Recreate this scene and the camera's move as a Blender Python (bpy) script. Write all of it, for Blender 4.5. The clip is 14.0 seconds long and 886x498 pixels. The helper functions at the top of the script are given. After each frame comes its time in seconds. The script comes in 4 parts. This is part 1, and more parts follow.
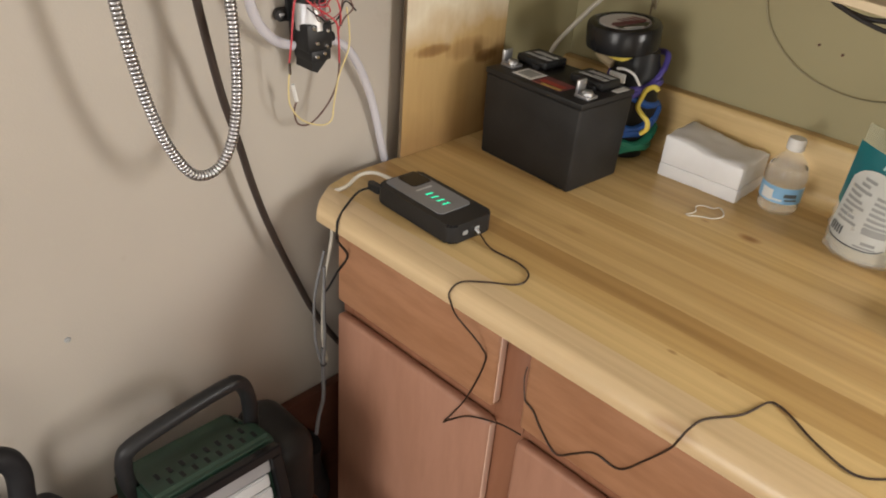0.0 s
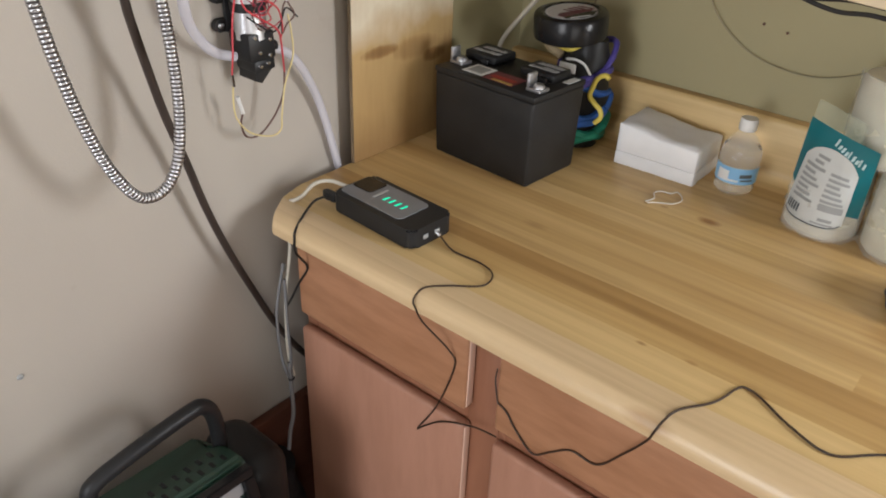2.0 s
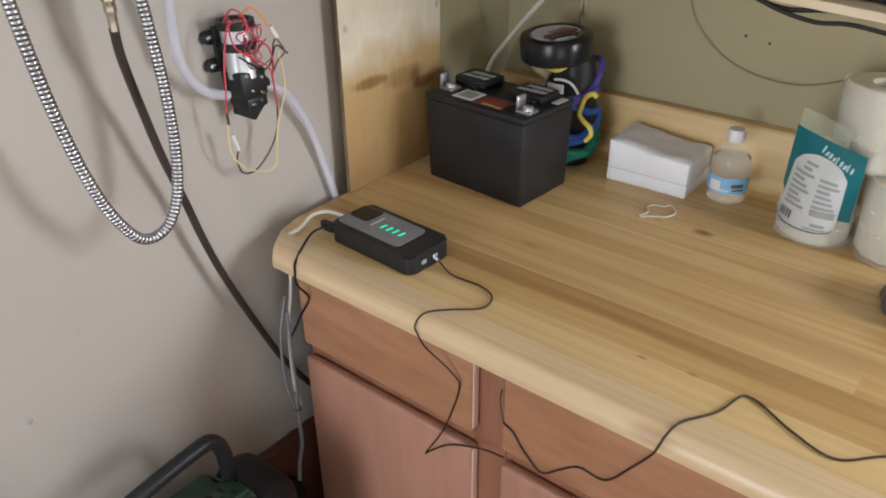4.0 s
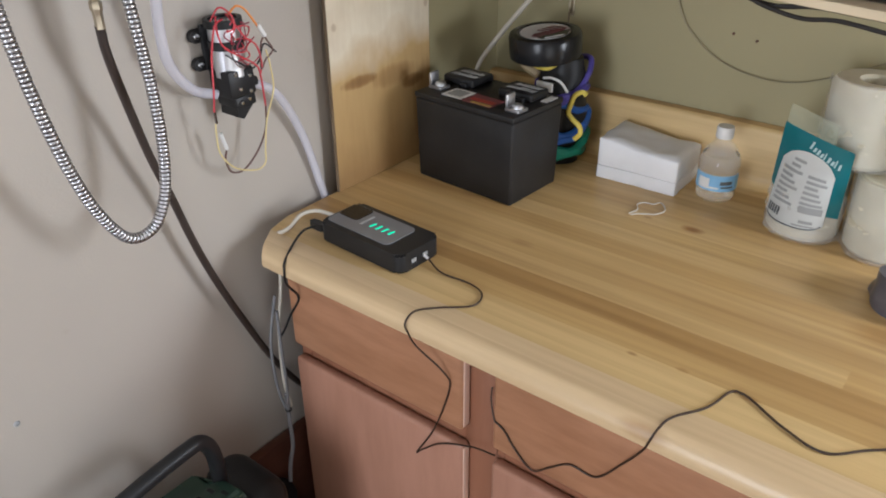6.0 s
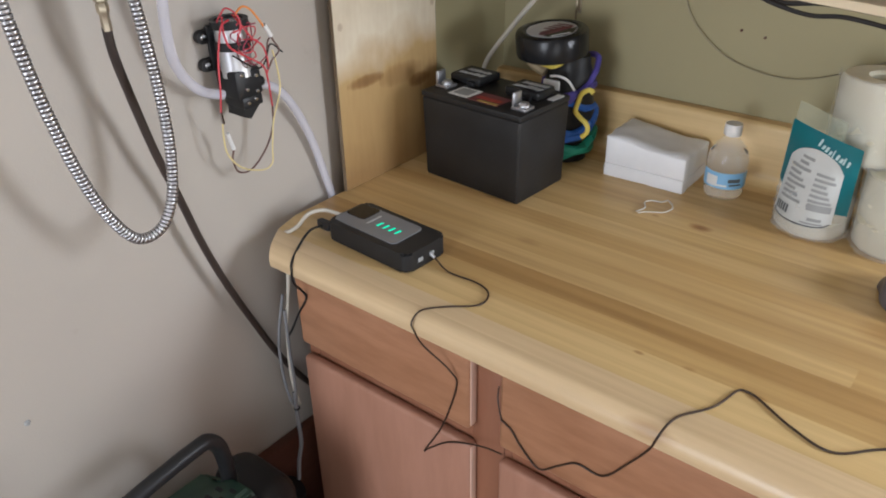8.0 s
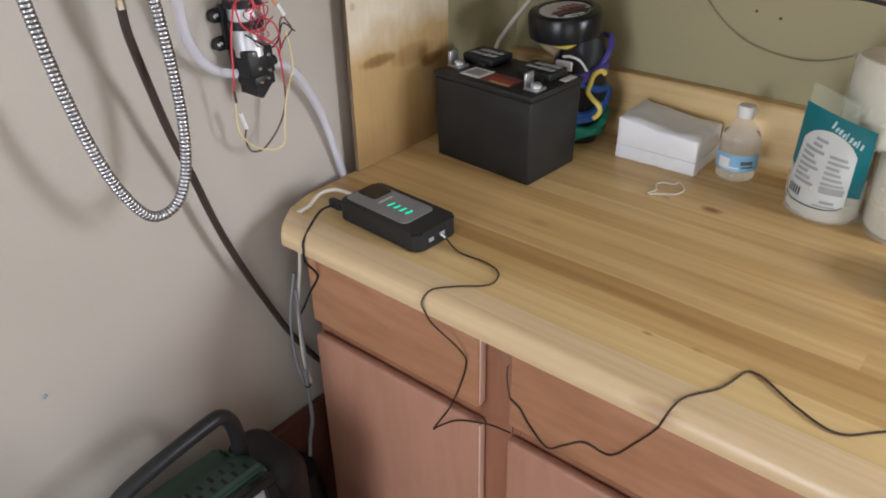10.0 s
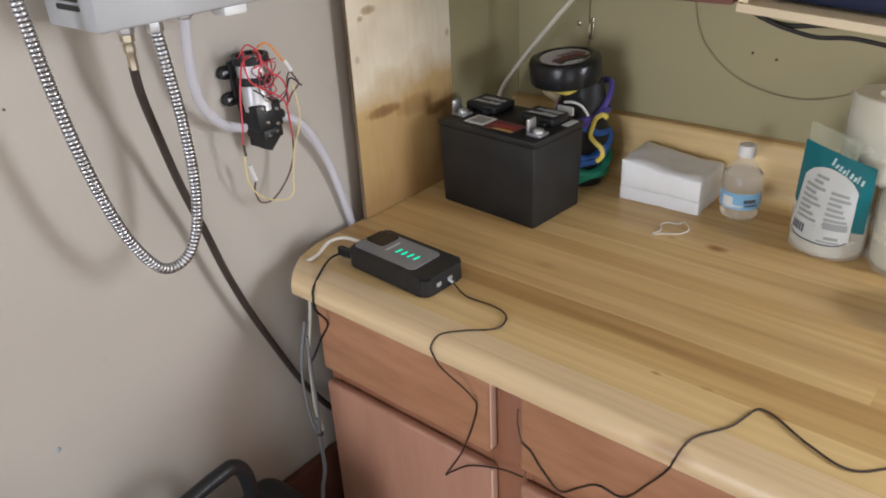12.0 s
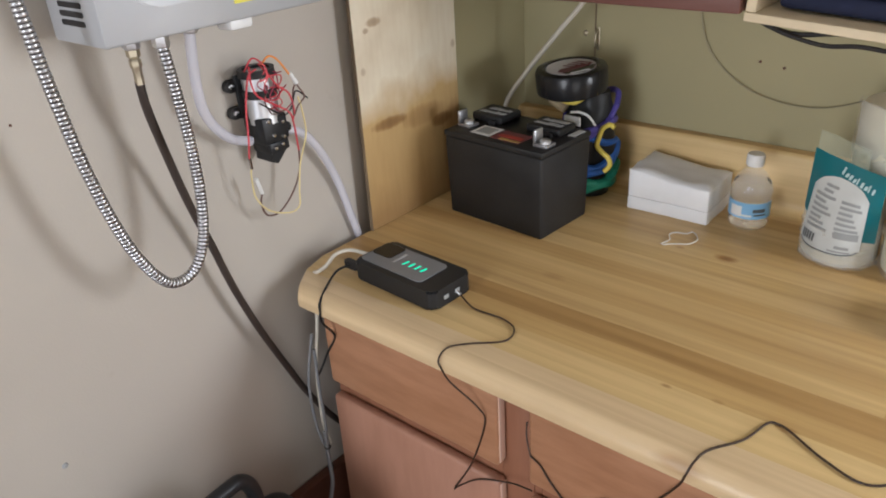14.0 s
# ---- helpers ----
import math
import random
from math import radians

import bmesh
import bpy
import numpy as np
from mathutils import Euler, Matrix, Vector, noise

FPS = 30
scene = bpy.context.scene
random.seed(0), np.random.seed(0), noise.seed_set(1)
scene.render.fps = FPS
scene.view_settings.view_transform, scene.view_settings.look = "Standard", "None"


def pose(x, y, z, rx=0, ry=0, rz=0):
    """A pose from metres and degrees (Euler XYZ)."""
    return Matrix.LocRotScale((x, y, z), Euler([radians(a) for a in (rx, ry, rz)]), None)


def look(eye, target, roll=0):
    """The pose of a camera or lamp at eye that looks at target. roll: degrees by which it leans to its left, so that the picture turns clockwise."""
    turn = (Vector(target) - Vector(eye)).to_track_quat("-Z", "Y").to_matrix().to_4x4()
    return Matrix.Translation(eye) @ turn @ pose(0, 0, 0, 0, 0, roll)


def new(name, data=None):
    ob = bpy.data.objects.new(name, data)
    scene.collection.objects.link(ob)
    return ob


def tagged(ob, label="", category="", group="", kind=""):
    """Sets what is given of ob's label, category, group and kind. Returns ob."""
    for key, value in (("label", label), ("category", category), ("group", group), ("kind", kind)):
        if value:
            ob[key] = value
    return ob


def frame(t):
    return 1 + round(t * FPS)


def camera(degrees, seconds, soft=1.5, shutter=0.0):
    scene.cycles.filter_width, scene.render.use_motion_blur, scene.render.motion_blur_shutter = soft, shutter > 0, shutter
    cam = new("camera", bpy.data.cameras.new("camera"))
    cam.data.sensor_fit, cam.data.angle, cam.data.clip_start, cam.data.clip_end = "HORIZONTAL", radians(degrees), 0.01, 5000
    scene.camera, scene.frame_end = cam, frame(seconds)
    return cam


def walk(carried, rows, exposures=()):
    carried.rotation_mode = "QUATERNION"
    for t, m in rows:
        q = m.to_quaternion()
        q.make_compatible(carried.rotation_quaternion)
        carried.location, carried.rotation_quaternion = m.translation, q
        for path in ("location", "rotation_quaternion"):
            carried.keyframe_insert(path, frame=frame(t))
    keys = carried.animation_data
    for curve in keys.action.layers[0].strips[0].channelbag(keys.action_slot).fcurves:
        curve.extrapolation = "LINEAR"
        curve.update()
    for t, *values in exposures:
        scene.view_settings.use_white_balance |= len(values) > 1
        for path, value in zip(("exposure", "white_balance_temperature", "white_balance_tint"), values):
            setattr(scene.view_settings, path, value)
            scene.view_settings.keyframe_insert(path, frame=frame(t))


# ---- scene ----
cam = camera(59.9, 14.0, soft=1.9)
PATH = [
    (0, (0.834, -0.592, 1.438), (-0.31, 0.679, 0.401), 4.9),
    (0.5, (0.827, -0.583, 1.44), (-0.288, 0.725, 0.418), 4.7),
    (1, (0.826, -0.571, 1.442), (-0.263, 0.75, 0.408), 3.6),
    (1.5, (0.822, -0.569, 1.44), (-0.256, 0.76, 0.403), 3.4),
    (2, (0.822, -0.574, 1.441), (-0.247, 0.755, 0.395), 2.5),
    (2.5, (0.826, -0.574, 1.444), (-0.242, 0.747, 0.387), 1.0),
    (3, (0.832, -0.574, 1.447), (-0.247, 0.747, 0.402), -0.2),
    (3.5, (0.831, -0.579, 1.448), (-0.257, 0.761, 0.437), -0.6),
    (4, (0.83, -0.578, 1.452), (-0.259, 0.77, 0.452), -0.5),
    (6.5, (0.835, -0.577, 1.446), (-0.236, 0.787, 0.45), -0.5),
    (7, (0.838, -0.576, 1.448), (-0.241, 0.778, 0.446), -0.9),
    (7.5, (0.836, -0.574, 1.447), (-0.247, 0.775, 0.444), -1.0),
    (8, (0.836, -0.574, 1.449), (-0.256, 0.77, 0.448), -1.1),
    (8.5, (0.835, -0.574, 1.448), (-0.258, 0.763, 0.44), -1.2),
    (9, (0.835, -0.578, 1.449), (-0.27, 0.745, 0.434), -0.7),
    (9.2, (0.836, -0.578, 1.449), (-0.272, 0.744, 0.413), -0.9),
    (11.3, (0.844, -0.577, 1.455), (-0.297, 0.736, 0.412), -2.9),
    (11.5, (0.845, -0.577, 1.456), (-0.298, 0.735, 0.47), -3.1),
    (12, (0.852, -0.582, 1.456), (-0.306, 0.751, 0.517), -3.0),
    (12.5, (0.851, -0.579, 1.451), (-0.323, 0.763, 0.544), -3.4),
    (13, (0.848, -0.579, 1.452), (-0.332, 0.761, 0.55), -3.7),
    (13.5, (0.849, -0.58, 1.453), (-0.334, 0.758, 0.552), -3.8),
    (14, (0.847, -0.577, 1.458), (-0.331, 0.755, 0.538), -3.6),
]
EXPOSURES = [(0, 0, 6700, 10), (1.5, 0, 6250, 10), (3, 0, 5900, 10), (6.5, 0, 5700, 10), (14, 0, 5850, 10)]
walk(cam, [(t, look(eye, target, roll)) for t, eye, target, roll in PATH], EXPOSURES)

# ---------------------------------------------------------------- light
world = bpy.data.worlds.new("world")
scene.world = world
world.use_nodes = True
wn, wl = world.node_tree.nodes, world.node_tree.links
sky = wn.new("ShaderNodeTexSky")
sky.sky_type, sky.sun_disc, sky.sun_elevation, sky.sun_rotation = "NISHITA", False, radians(35), radians(60)
wl.new(sky.outputs[0], wn["Background"].inputs[0])
wn["Background"].inputs[1].default_value = 0.12


def area_light(name, centre, target, w, h, power, colour):
    d = bpy.data.lights.new(name, "AREA")
    d.shape, d.size, d.size_y, d.energy, d.color = "RECTANGLE", w, h, power, colour
    ob = new(name, d)
    ob.matrix_world = look(centre, target)
    return ob


# daylight through the window at the far end of the counter, the open doorway behind,
# and a low side opening that lets in warm light from the sunlit ground
area_light("window_light", (1.94, 0.45, 1.42), (0.0, 0.25, 1.05), 0.32, 0.7, 21, (1.0, 0.98, 0.96))
area_light("doorway_light", (0.6, -2.72, 1.25), (0.6, 0.0, 0.95), 0.8, 1.5, 42, (1.0, 0.97, 0.94))
area_light("side_door_light", (1.94, -1.25, 0.7), (0.0, -0.2, 0.9), 0.9, 1.1, 8, (1.0, 0.94, 0.86))

# ---------------------------------------------------------------- materials
TOP, BACK = 0.91, 0.641


def mat(name, rough=0.6, metal=0.0):
    m = bpy.data.materials.new(name)
    m.use_nodes = True
    b = m.node_tree.nodes["Principled BSDF"]
    b.inputs["Roughness"].default_value = rough
    b.inputs["Metallic"].default_value = metal
    return m, m.node_tree.nodes, m.node_tree.links, b


def coords(n, l, scale=(1, 1, 1), kind="Object"):
    tc, mp = n.new("ShaderNodeTexCoord"), n.new("ShaderNodeMapping")
    mp.inputs["Scale"].default_value = scale
    l.new(tc.outputs[kind], mp.inputs["Vector"])
    return mp.outputs[0]


def noise_tex(n, l, vec, scale, detail=4.0, rough=0.55):
    t = n.new("ShaderNodeTexNoise")
    t.inputs["Scale"].default_value, t.inputs["Detail"].default_value, t.inputs["Roughness"].default_value = scale, detail, rough
    l.new(vec, t.inputs["Vector"])
    return t.outputs["Fac"]


def ramp(n, l, fac, stops):
    r = n.new("ShaderNodeValToRGB")
    els = r.color_ramp.elements
    while len(els) < len(stops):
        els.new(0.5)
    for e, (p, c) in zip(els, stops):
        e.position, e.color = p, (*c, 1)
    l.new(fac, r.inputs[0])
    return r.outputs[0]


def mixed(n, l, mode, fac, a, b):
    m = n.new("ShaderNodeMix")
    m.data_type, m.blend_type = "RGBA", mode
    for sock, v in ((m.inputs[0], fac), (m.inputs[6], a), (m.inputs[7], b)):
        if hasattr(v, "links"):
            l.new(v, sock)
        else:
            sock.default_value = v if isinstance(v, float) else (*v, 1)
    return m.outputs[2]


def bumped(n, l, b, height, strength=0.2, dist=0.002):
    k = n.new("ShaderNodeBump")
    k.inputs["Strength"].default_value, k.inputs["Distance"].default_value = strength, dist
    l.new(height, k.inputs["Height"])
    l.new(k.outputs[0], b.inputs["Normal"])


def plain(name, c, rough=0.5, metal=0.0, vary=0.15, scale=40.0, bump=0.1, dist=0.0008):
    """A paint, plastic or metal with two scales of slight variation."""
    m, n, l, b = mat(name, rough, metal)
    v = coords(n, l)
    fine, broad = noise_tex(n, l, v, scale, 5), noise_tex(n, l, v, scale * 0.12, 3)
    lo, hi = tuple(x * (1 - vary) for x in c), tuple(min(1, x * (1 + vary)) for x in c)
    c1 = ramp(n, l, broad, [(0.3, lo), (0.7, hi)])
    c2 = mixed(n, l, "MULTIPLY", vary, c1, ramp(n, l, fine, [(0.35, (0.7, 0.7, 0.7)), (0.65, (1, 1, 1))]))
    l.new(c2, b.inputs["Base Color"])
    rr = n.new("ShaderNodeMapRange")
    rr.inputs[3].default_value, rr.inputs[4].default_value = max(0.02, rough - 0.1), min(1, rough + 0.1)
    l.new(broad, rr.inputs[0])
    l.new(rr.outputs[0], b.inputs["Roughness"])
    if bump:
        bumped(n, l, b, fine, bump, dist)
    return m


def wall_paint(name, c, dirt):
    m, n, l, b = mat(name, 0.62)
    v = coords(n, l)
    blot, fine, peel = noise_tex(n, l, v, 2.2, 5), noise_tex(n, l, v, 14, 6, 0.6), noise_tex(n, l, v, 320, 3)
    base = mixed(n, l, "MIX", ramp(n, l, blot, [(0.35, (0, 0, 0)), (0.75, (1, 1, 1))]), c, tuple(x * 0.9 for x in c))
    marks = ramp(n, l, fine, [(0.66, (0, 0, 0)), (0.78, (0.35, 0.35, 0.35))])
    l.new(mixed(n, l, "MIX", marks, base, dirt), b.inputs["Base Color"])
    bumped(n, l, b, peel, 0.18, 0.0012)
    return m


def striped_wood(name, tones, strip, stretch, rough, along="x", gloss=0.4, grained=0.55, knots=0.8, piece=0.8, spots=()):
    """Strips of wood side by side, each with a tone of its own, grain along it, and scattered knots."""
    m, n, l, b = mat(name, rough)
    tc, sep = n.new("ShaderNodeTexCoord"), n.new("ShaderNodeSeparateXYZ")
    l.new(tc.outputs["Object"], sep.inputs[0])
    a, c = {"x": (0, 1), "z": (2, 1), "y": (1, 0), "zx": (2, 0)}[along]
    wob = noise_tex(n, l, coords(n, l, (1.3, 1.3, 1.3)), 2.0, 2)

    def op(kind, x, y=None):
        k = n.new("ShaderNodeMath")
        k.operation = kind
        for i, q in enumerate((x, y)):
            if q is not None:
                if hasattr(q, "links"):
                    l.new(q, k.inputs[i])
                else:
                    k.inputs[i].default_value = q
        return k.outputs[0]

    across = op("ADD", sep.outputs[c], op("MULTIPLY", wob, 0.012))
    row = op("FLOOR", op("DIVIDE", across, strip))
    r1 = n.new("ShaderNodeTexWhiteNoise")
    r1.noise_dimensions = "1D"
    l.new(row, r1.inputs["W"])
    cell = op("FLOOR", op("ADD", op("MULTIPLY", sep.outputs[a], piece), op("MULTIPLY", r1.outputs[0], 7.0)))
    cmb = n.new("ShaderNodeCombineXYZ")
    l.new(row, cmb.inputs[0]), l.new(cell, cmb.inputs[1])
    r2 = n.new("ShaderNodeTexWhiteNoise")
    l.new(cmb.outputs[0], r2.inputs["Vector"])
    tone = ramp(n, l, r2.outputs["Value"], [(i / (len(tones) - 1), t) for i, t in enumerate(tones)])
    sc = [60.0, 60.0, 60.0]
    sc[a] = 60.0 / stretch
    gv = coords(n, l, sc)
    off = n.new("ShaderNodeVectorMath")
    off.operation = "ADD"
    l.new(gv, off.inputs[0]), l.new(r2.outputs["Color"], off.inputs[1])
    grain = noise_tex(n, l, off.outputs[0], 1.0, 6, 0.62)
    fig = noise_tex(n, l, off.outputs[0], 0.25, 4, 0.5)
    g = mixed(n, l, "MULTIPLY", grained, tone, ramp(n, l, grain, [(0.25, (0.62, 0.55, 0.48)), (0.62, (1.0, 1.0, 1.0))]))
    g = mixed(n, l, "MULTIPLY", grained * 0.9, g, ramp(n, l, fig, [(0.32, (0.66, 0.58, 0.5)), (0.6, (1.0, 1.0, 1.0))]))
    ks = [7.0, 7.0, 7.0]
    ks[a] = 3.0
    vor = n.new("ShaderNodeTexVoronoi")
    l.new(coords(n, l, ks), vor.inputs["Vector"])
    vor.inputs["Scale"].default_value = 1.0
    knot = ramp(n, l, vor.outputs["Distance"], [(0.02, (0.4, 0.28, 0.2)), (0.075, (1, 1, 1))])
    g = mixed(n, l, "MULTIPLY", knots, g, knot)
    for place, size, dark in spots:  # single large knots
        sub, lng = n.new("ShaderNodeVectorMath"), n.new("ShaderNodeVectorMath")
        sub.operation, lng.operation = "SUBTRACT", "LENGTH"
        l.new(tc.outputs["Object"], sub.inputs[0])
        sub.inputs[1].default_value = place
        mul = n.new("ShaderNodeVectorMath")
        mul.operation = "MULTIPLY"
        squeeze = [1.0, 1.0, 1.0]
        squeeze[a] = 0.5
        mul.inputs[1].default_value = squeeze
        l.new(sub.outputs[0], mul.inputs[0]), l.new(mul.outputs[0], lng.inputs[0])
        far = op("ADD", op("DIVIDE", lng.outputs["Value"], size), op("MULTIPLY", op("SUBTRACT", grain, 0.5), 0.9))
        g = mixed(n, l, "MULTIPLY", dark, g, ramp(n, l, far, [(0.0, (0.3, 0.17, 0.09)), (0.45, (0.5, 0.33, 0.2)), (1.0, (1, 1, 1))]))
    l.new(g, b.inputs["Base Color"])
    rr = n.new("ShaderNodeMapRange")
    rr.inputs[3].default_value, rr.inputs[4].default_value = rough - 0.07, rough + 0.1
    l.new(fig, rr.inputs[0])
    l.new(rr.outputs[0], b.inputs["Roughness"])
    b.inputs["Specular IOR Level"].default_value = gloss
    bumped(n, l, b, grain, 0.12, 0.0006)
    return m


M_WALL = wall_paint("beige_wall_paint", (0.455, 0.412, 0.358), (0.34, 0.27, 0.2))
M_OLIVE = wall_paint("khaki_wall_paint", (0.345, 0.305, 0.168), (0.27, 0.228, 0.126))
M_CEIL = wall_paint("ceiling_paint", (0.7, 0.68, 0.64), (0.5, 0.45, 0.4))
M_COUNTER = striped_wood("butcher_block_laminate", [(0.44, 0.275, 0.105), (0.6, 0.415, 0.178), (0.54, 0.36, 0.145), (0.68, 0.5, 0.24), (0.57, 0.39, 0.162), (0.64, 0.455, 0.208)], 0.037, 30, 0.33, "x", 0.5, 0.6, 0.35, 0.22, [((0.509, 0.422, TOP), 0.011, 0.9), ((0.627, 0.106, TOP), 0.005, 0.35), ((0.7, 0.103, TOP), 0.007, 0.5), ((0.57, 0.1, TOP), 0.004, 0.6), ((0.63, 0.0, 0.9), 0.016, 0.45), ((0.44, 0.42, TOP), 0.005, 0.5), ((0.8, 0.3, TOP), 0.03, 0.35)])
M_NOSE = striped_wood("pale_butcher_block_edge", [(0.63, 0.475, 0.275), (0.69, 0.53, 0.32), (0.65, 0.49, 0.29)], 0.03, 34, 0.33, "x", 0.5, 0.45, 0.3, 0.33, [((0.63, 0.0, 0.9), 0.016, 0.45)])
M_CAB = striped_wood("orange_brown_stained_wood", [(0.42, 0.215, 0.118), (0.46, 0.245, 0.137), (0.39, 0.195, 0.104)], 0.21, 5, 0.4, "x", 0.45, 0.5, 0.0, 0.3)
M_CABV = striped_wood("pinkish_brown_satin_wood", [(0.44, 0.235, 0.165), (0.395, 0.205, 0.138)], 0.4, 5, 0.4, "z", 0.45, 0.25, 0.0, 0.3)
M_PLYEDGE = striped_wood("pale_pine_board", [(0.7, 0.6, 0.42), (0.73, 0.63, 0.45), (0.67, 0.565, 0.39)], 0.19, 6, 0.55, "x", 0.3, 0.2, 0.2, 0.4)


def shaded_ply(name):
    """Pale sanded plywood, shade painted into its lower half, with two smeared dark knots."""
    m, n, l, b = mat(name, 0.5)
    v = coords(n, l)
    tc, sep = n.new("ShaderNodeTexCoord"), n.new("ShaderNodeSeparateXYZ")
    l.new(tc.outputs["Object"], sep.inputs[0])

    def op(kind, x, y):
        k = n.new("ShaderNodeMath")
        k.operation = kind
        for i, q in enumerate((x, y)):
            if hasattr(q, "links"):
                l.new(q, k.inputs[i])
            else:
                k.inputs[i].default_value = q
        return k.outputs[0]

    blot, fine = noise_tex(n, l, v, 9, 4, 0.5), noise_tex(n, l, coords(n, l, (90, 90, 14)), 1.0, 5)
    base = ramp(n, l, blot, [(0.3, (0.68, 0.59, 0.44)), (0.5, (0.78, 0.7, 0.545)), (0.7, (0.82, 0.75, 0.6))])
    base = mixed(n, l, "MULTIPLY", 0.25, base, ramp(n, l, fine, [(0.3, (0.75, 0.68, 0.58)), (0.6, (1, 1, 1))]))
    # shade in the colour; its uneven upper edge climbs slightly towards the painted side
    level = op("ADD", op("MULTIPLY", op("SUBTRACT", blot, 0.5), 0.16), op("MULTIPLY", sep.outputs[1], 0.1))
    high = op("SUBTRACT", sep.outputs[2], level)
    low_shade = ramp(n, l, op("MULTIPLY", op("SUBTRACT", high, 0.9), 4.0), [(0.0, (0.42, 0.28, 0.14)), (0.25, (0.58, 0.42, 0.22)), (0.62, (0.66, 0.5, 0.28)), (0.84, (1, 1, 1))])
    g = mixed(n, l, "MULTIPLY", 1.0, base, low_shade)
    # dark knots, and low smears that put the battery's shadow into the colour
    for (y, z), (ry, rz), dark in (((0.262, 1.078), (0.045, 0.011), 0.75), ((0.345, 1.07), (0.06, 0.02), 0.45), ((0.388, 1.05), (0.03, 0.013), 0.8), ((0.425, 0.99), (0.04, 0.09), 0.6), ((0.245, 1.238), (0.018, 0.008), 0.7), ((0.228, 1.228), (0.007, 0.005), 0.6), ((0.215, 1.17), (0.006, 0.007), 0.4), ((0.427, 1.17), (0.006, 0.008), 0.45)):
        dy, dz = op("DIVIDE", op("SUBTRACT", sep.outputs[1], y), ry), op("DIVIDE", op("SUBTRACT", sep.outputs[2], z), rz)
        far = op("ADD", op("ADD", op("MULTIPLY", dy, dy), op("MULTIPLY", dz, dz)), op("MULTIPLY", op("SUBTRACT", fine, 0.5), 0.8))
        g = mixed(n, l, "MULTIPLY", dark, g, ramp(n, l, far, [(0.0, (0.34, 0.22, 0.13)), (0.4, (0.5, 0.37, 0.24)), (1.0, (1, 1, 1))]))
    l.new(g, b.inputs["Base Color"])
    bumped(n, l, b, fine, 0.1, 0.0005)
    return m


M_PLY = shaded_ply("shaded_pine_plywood")
M_STILE = striped_wood("brown_stained_frame_wood", [(0.33, 0.15, 0.085), (0.29, 0.13, 0.075)], 0.2, 9, 0.38, "z", 0.45, 0.35, 0.0, 0.3)
M_SAWN = plain("sawn_plywood_edge", (0.17, 0.12, 0.07), 0.7, 0, 0.3, 120)
M_LIT_EDGE = striped_wood("lit_edge_wood", [(0.76, 0.52, 0.42), (0.8, 0.57, 0.46)], 0.3, 8, 0.4, "z", 0.5, 0.3, 0.0, 0.3)
M_DARKWOOD = striped_wood("dark_red_brown_board", [(0.085, 0.03, 0.018), (0.11, 0.04, 0.024)], 0.14, 14, 0.5, "y")
M_FLOOR = striped_wood("brown_floor_boards", [(0.16, 0.09, 0.05), (0.2, 0.115, 0.065)], 0.12, 18, 0.4, "y")

# ---------------------------------------------------------------- shapes


def mesh(name, bm, material, smooth=True):
    me = bpy.data.meshes.new(name)
    bmesh.ops.recalc_face_normals(bm, faces=bm.faces)
    bm.to_mesh(me)
    bm.free()
    me.materials.append(material)
    if smooth:
        me.shade_smooth()
        me.set_sharp_from_angle(angle=radians(38))
    return me


def part(name, bm, material, parent=None, label="", smooth=True):
    ob = new(name, mesh(name, bm, material, smooth))
    if parent is not None:
        ob.parent = parent
    return tagged(ob, label)


def thing(name, label, category, at=(0, 0, 0), turn=0.0, group="", kind=""):
    ob = new(name)
    ob.matrix_world = pose(*at, 0, 0, turn)
    ob.empty_display_size = 0.02
    return tagged(ob, label, category, group, kind)


def box(lo, hi, bevel=0.0, seg=2, bm=None):
    bm = bm or bmesh.new()
    r = bmesh.ops.create_cube(bm, size=1.0)
    c = [(a + b) / 2 for a, b in zip(lo, hi)]
    for v in r["verts"]:
        v.co = Vector([c[i] + v.co[i] * (hi[i] - lo[i]) for i in range(3)])
    if bevel:
        es = list({e for v in r["verts"] for e in v.link_edges})
        bmesh.ops.bevel(bm, geom=es, offset=bevel, segments=seg, affect="EDGES", profile=0.5)
    return bm


def lathe(profile, seg=32, centre=(0, 0, 0), bm=None):
    """Turns (radius, z) pairs about the upright axis."""
    bm = bm or bmesh.new()
    rings = []
    for r, z in profile:
        if r < 1e-6:
            rings.append([bm.verts.new((centre[0], centre[1], centre[2] + z))])
        else:
            rings.append([bm.verts.new((centre[0] + r * math.cos(2 * math.pi * i / seg), centre[1] + r * math.sin(2 * math.pi * i / seg), centre[2] + z)) for i in range(seg)])
    for p, q in zip(rings, rings[1:]):
        for i in range(seg):
            j = (i + 1) % seg
            if len(p) == 1 and len(q) == 1:
                continue
            if len(p) == 1:
                bm.faces.new((p[0], q[i], q[j]))
            elif len(q) == 1:
                bm.faces.new((p[i], q[0], p[j]))
            else:
                bm.faces.new((p[i], q[i], q[j], p[j]))
    return bm


def spline(pts, steps=8):
    """A smooth line through the points."""
    p = [Vector(q) for q in pts]
    p = [2 * p[0] - p[1]] + p + [2 * p[-1] - p[-2]]
    out = []
    for i in range(1, len(p) - 2):
        a, b, c, d = p[i - 1 : i + 3]
        for s in range(steps):
            u = s / steps
            out.append(0.5 * (2 * b + (c - a) * u + (2 * a - 5 * b + 4 * c - d) * u * u + (3 * b - a - 3 * c + d) * u**3))
    out.append(p[-2])
    return out


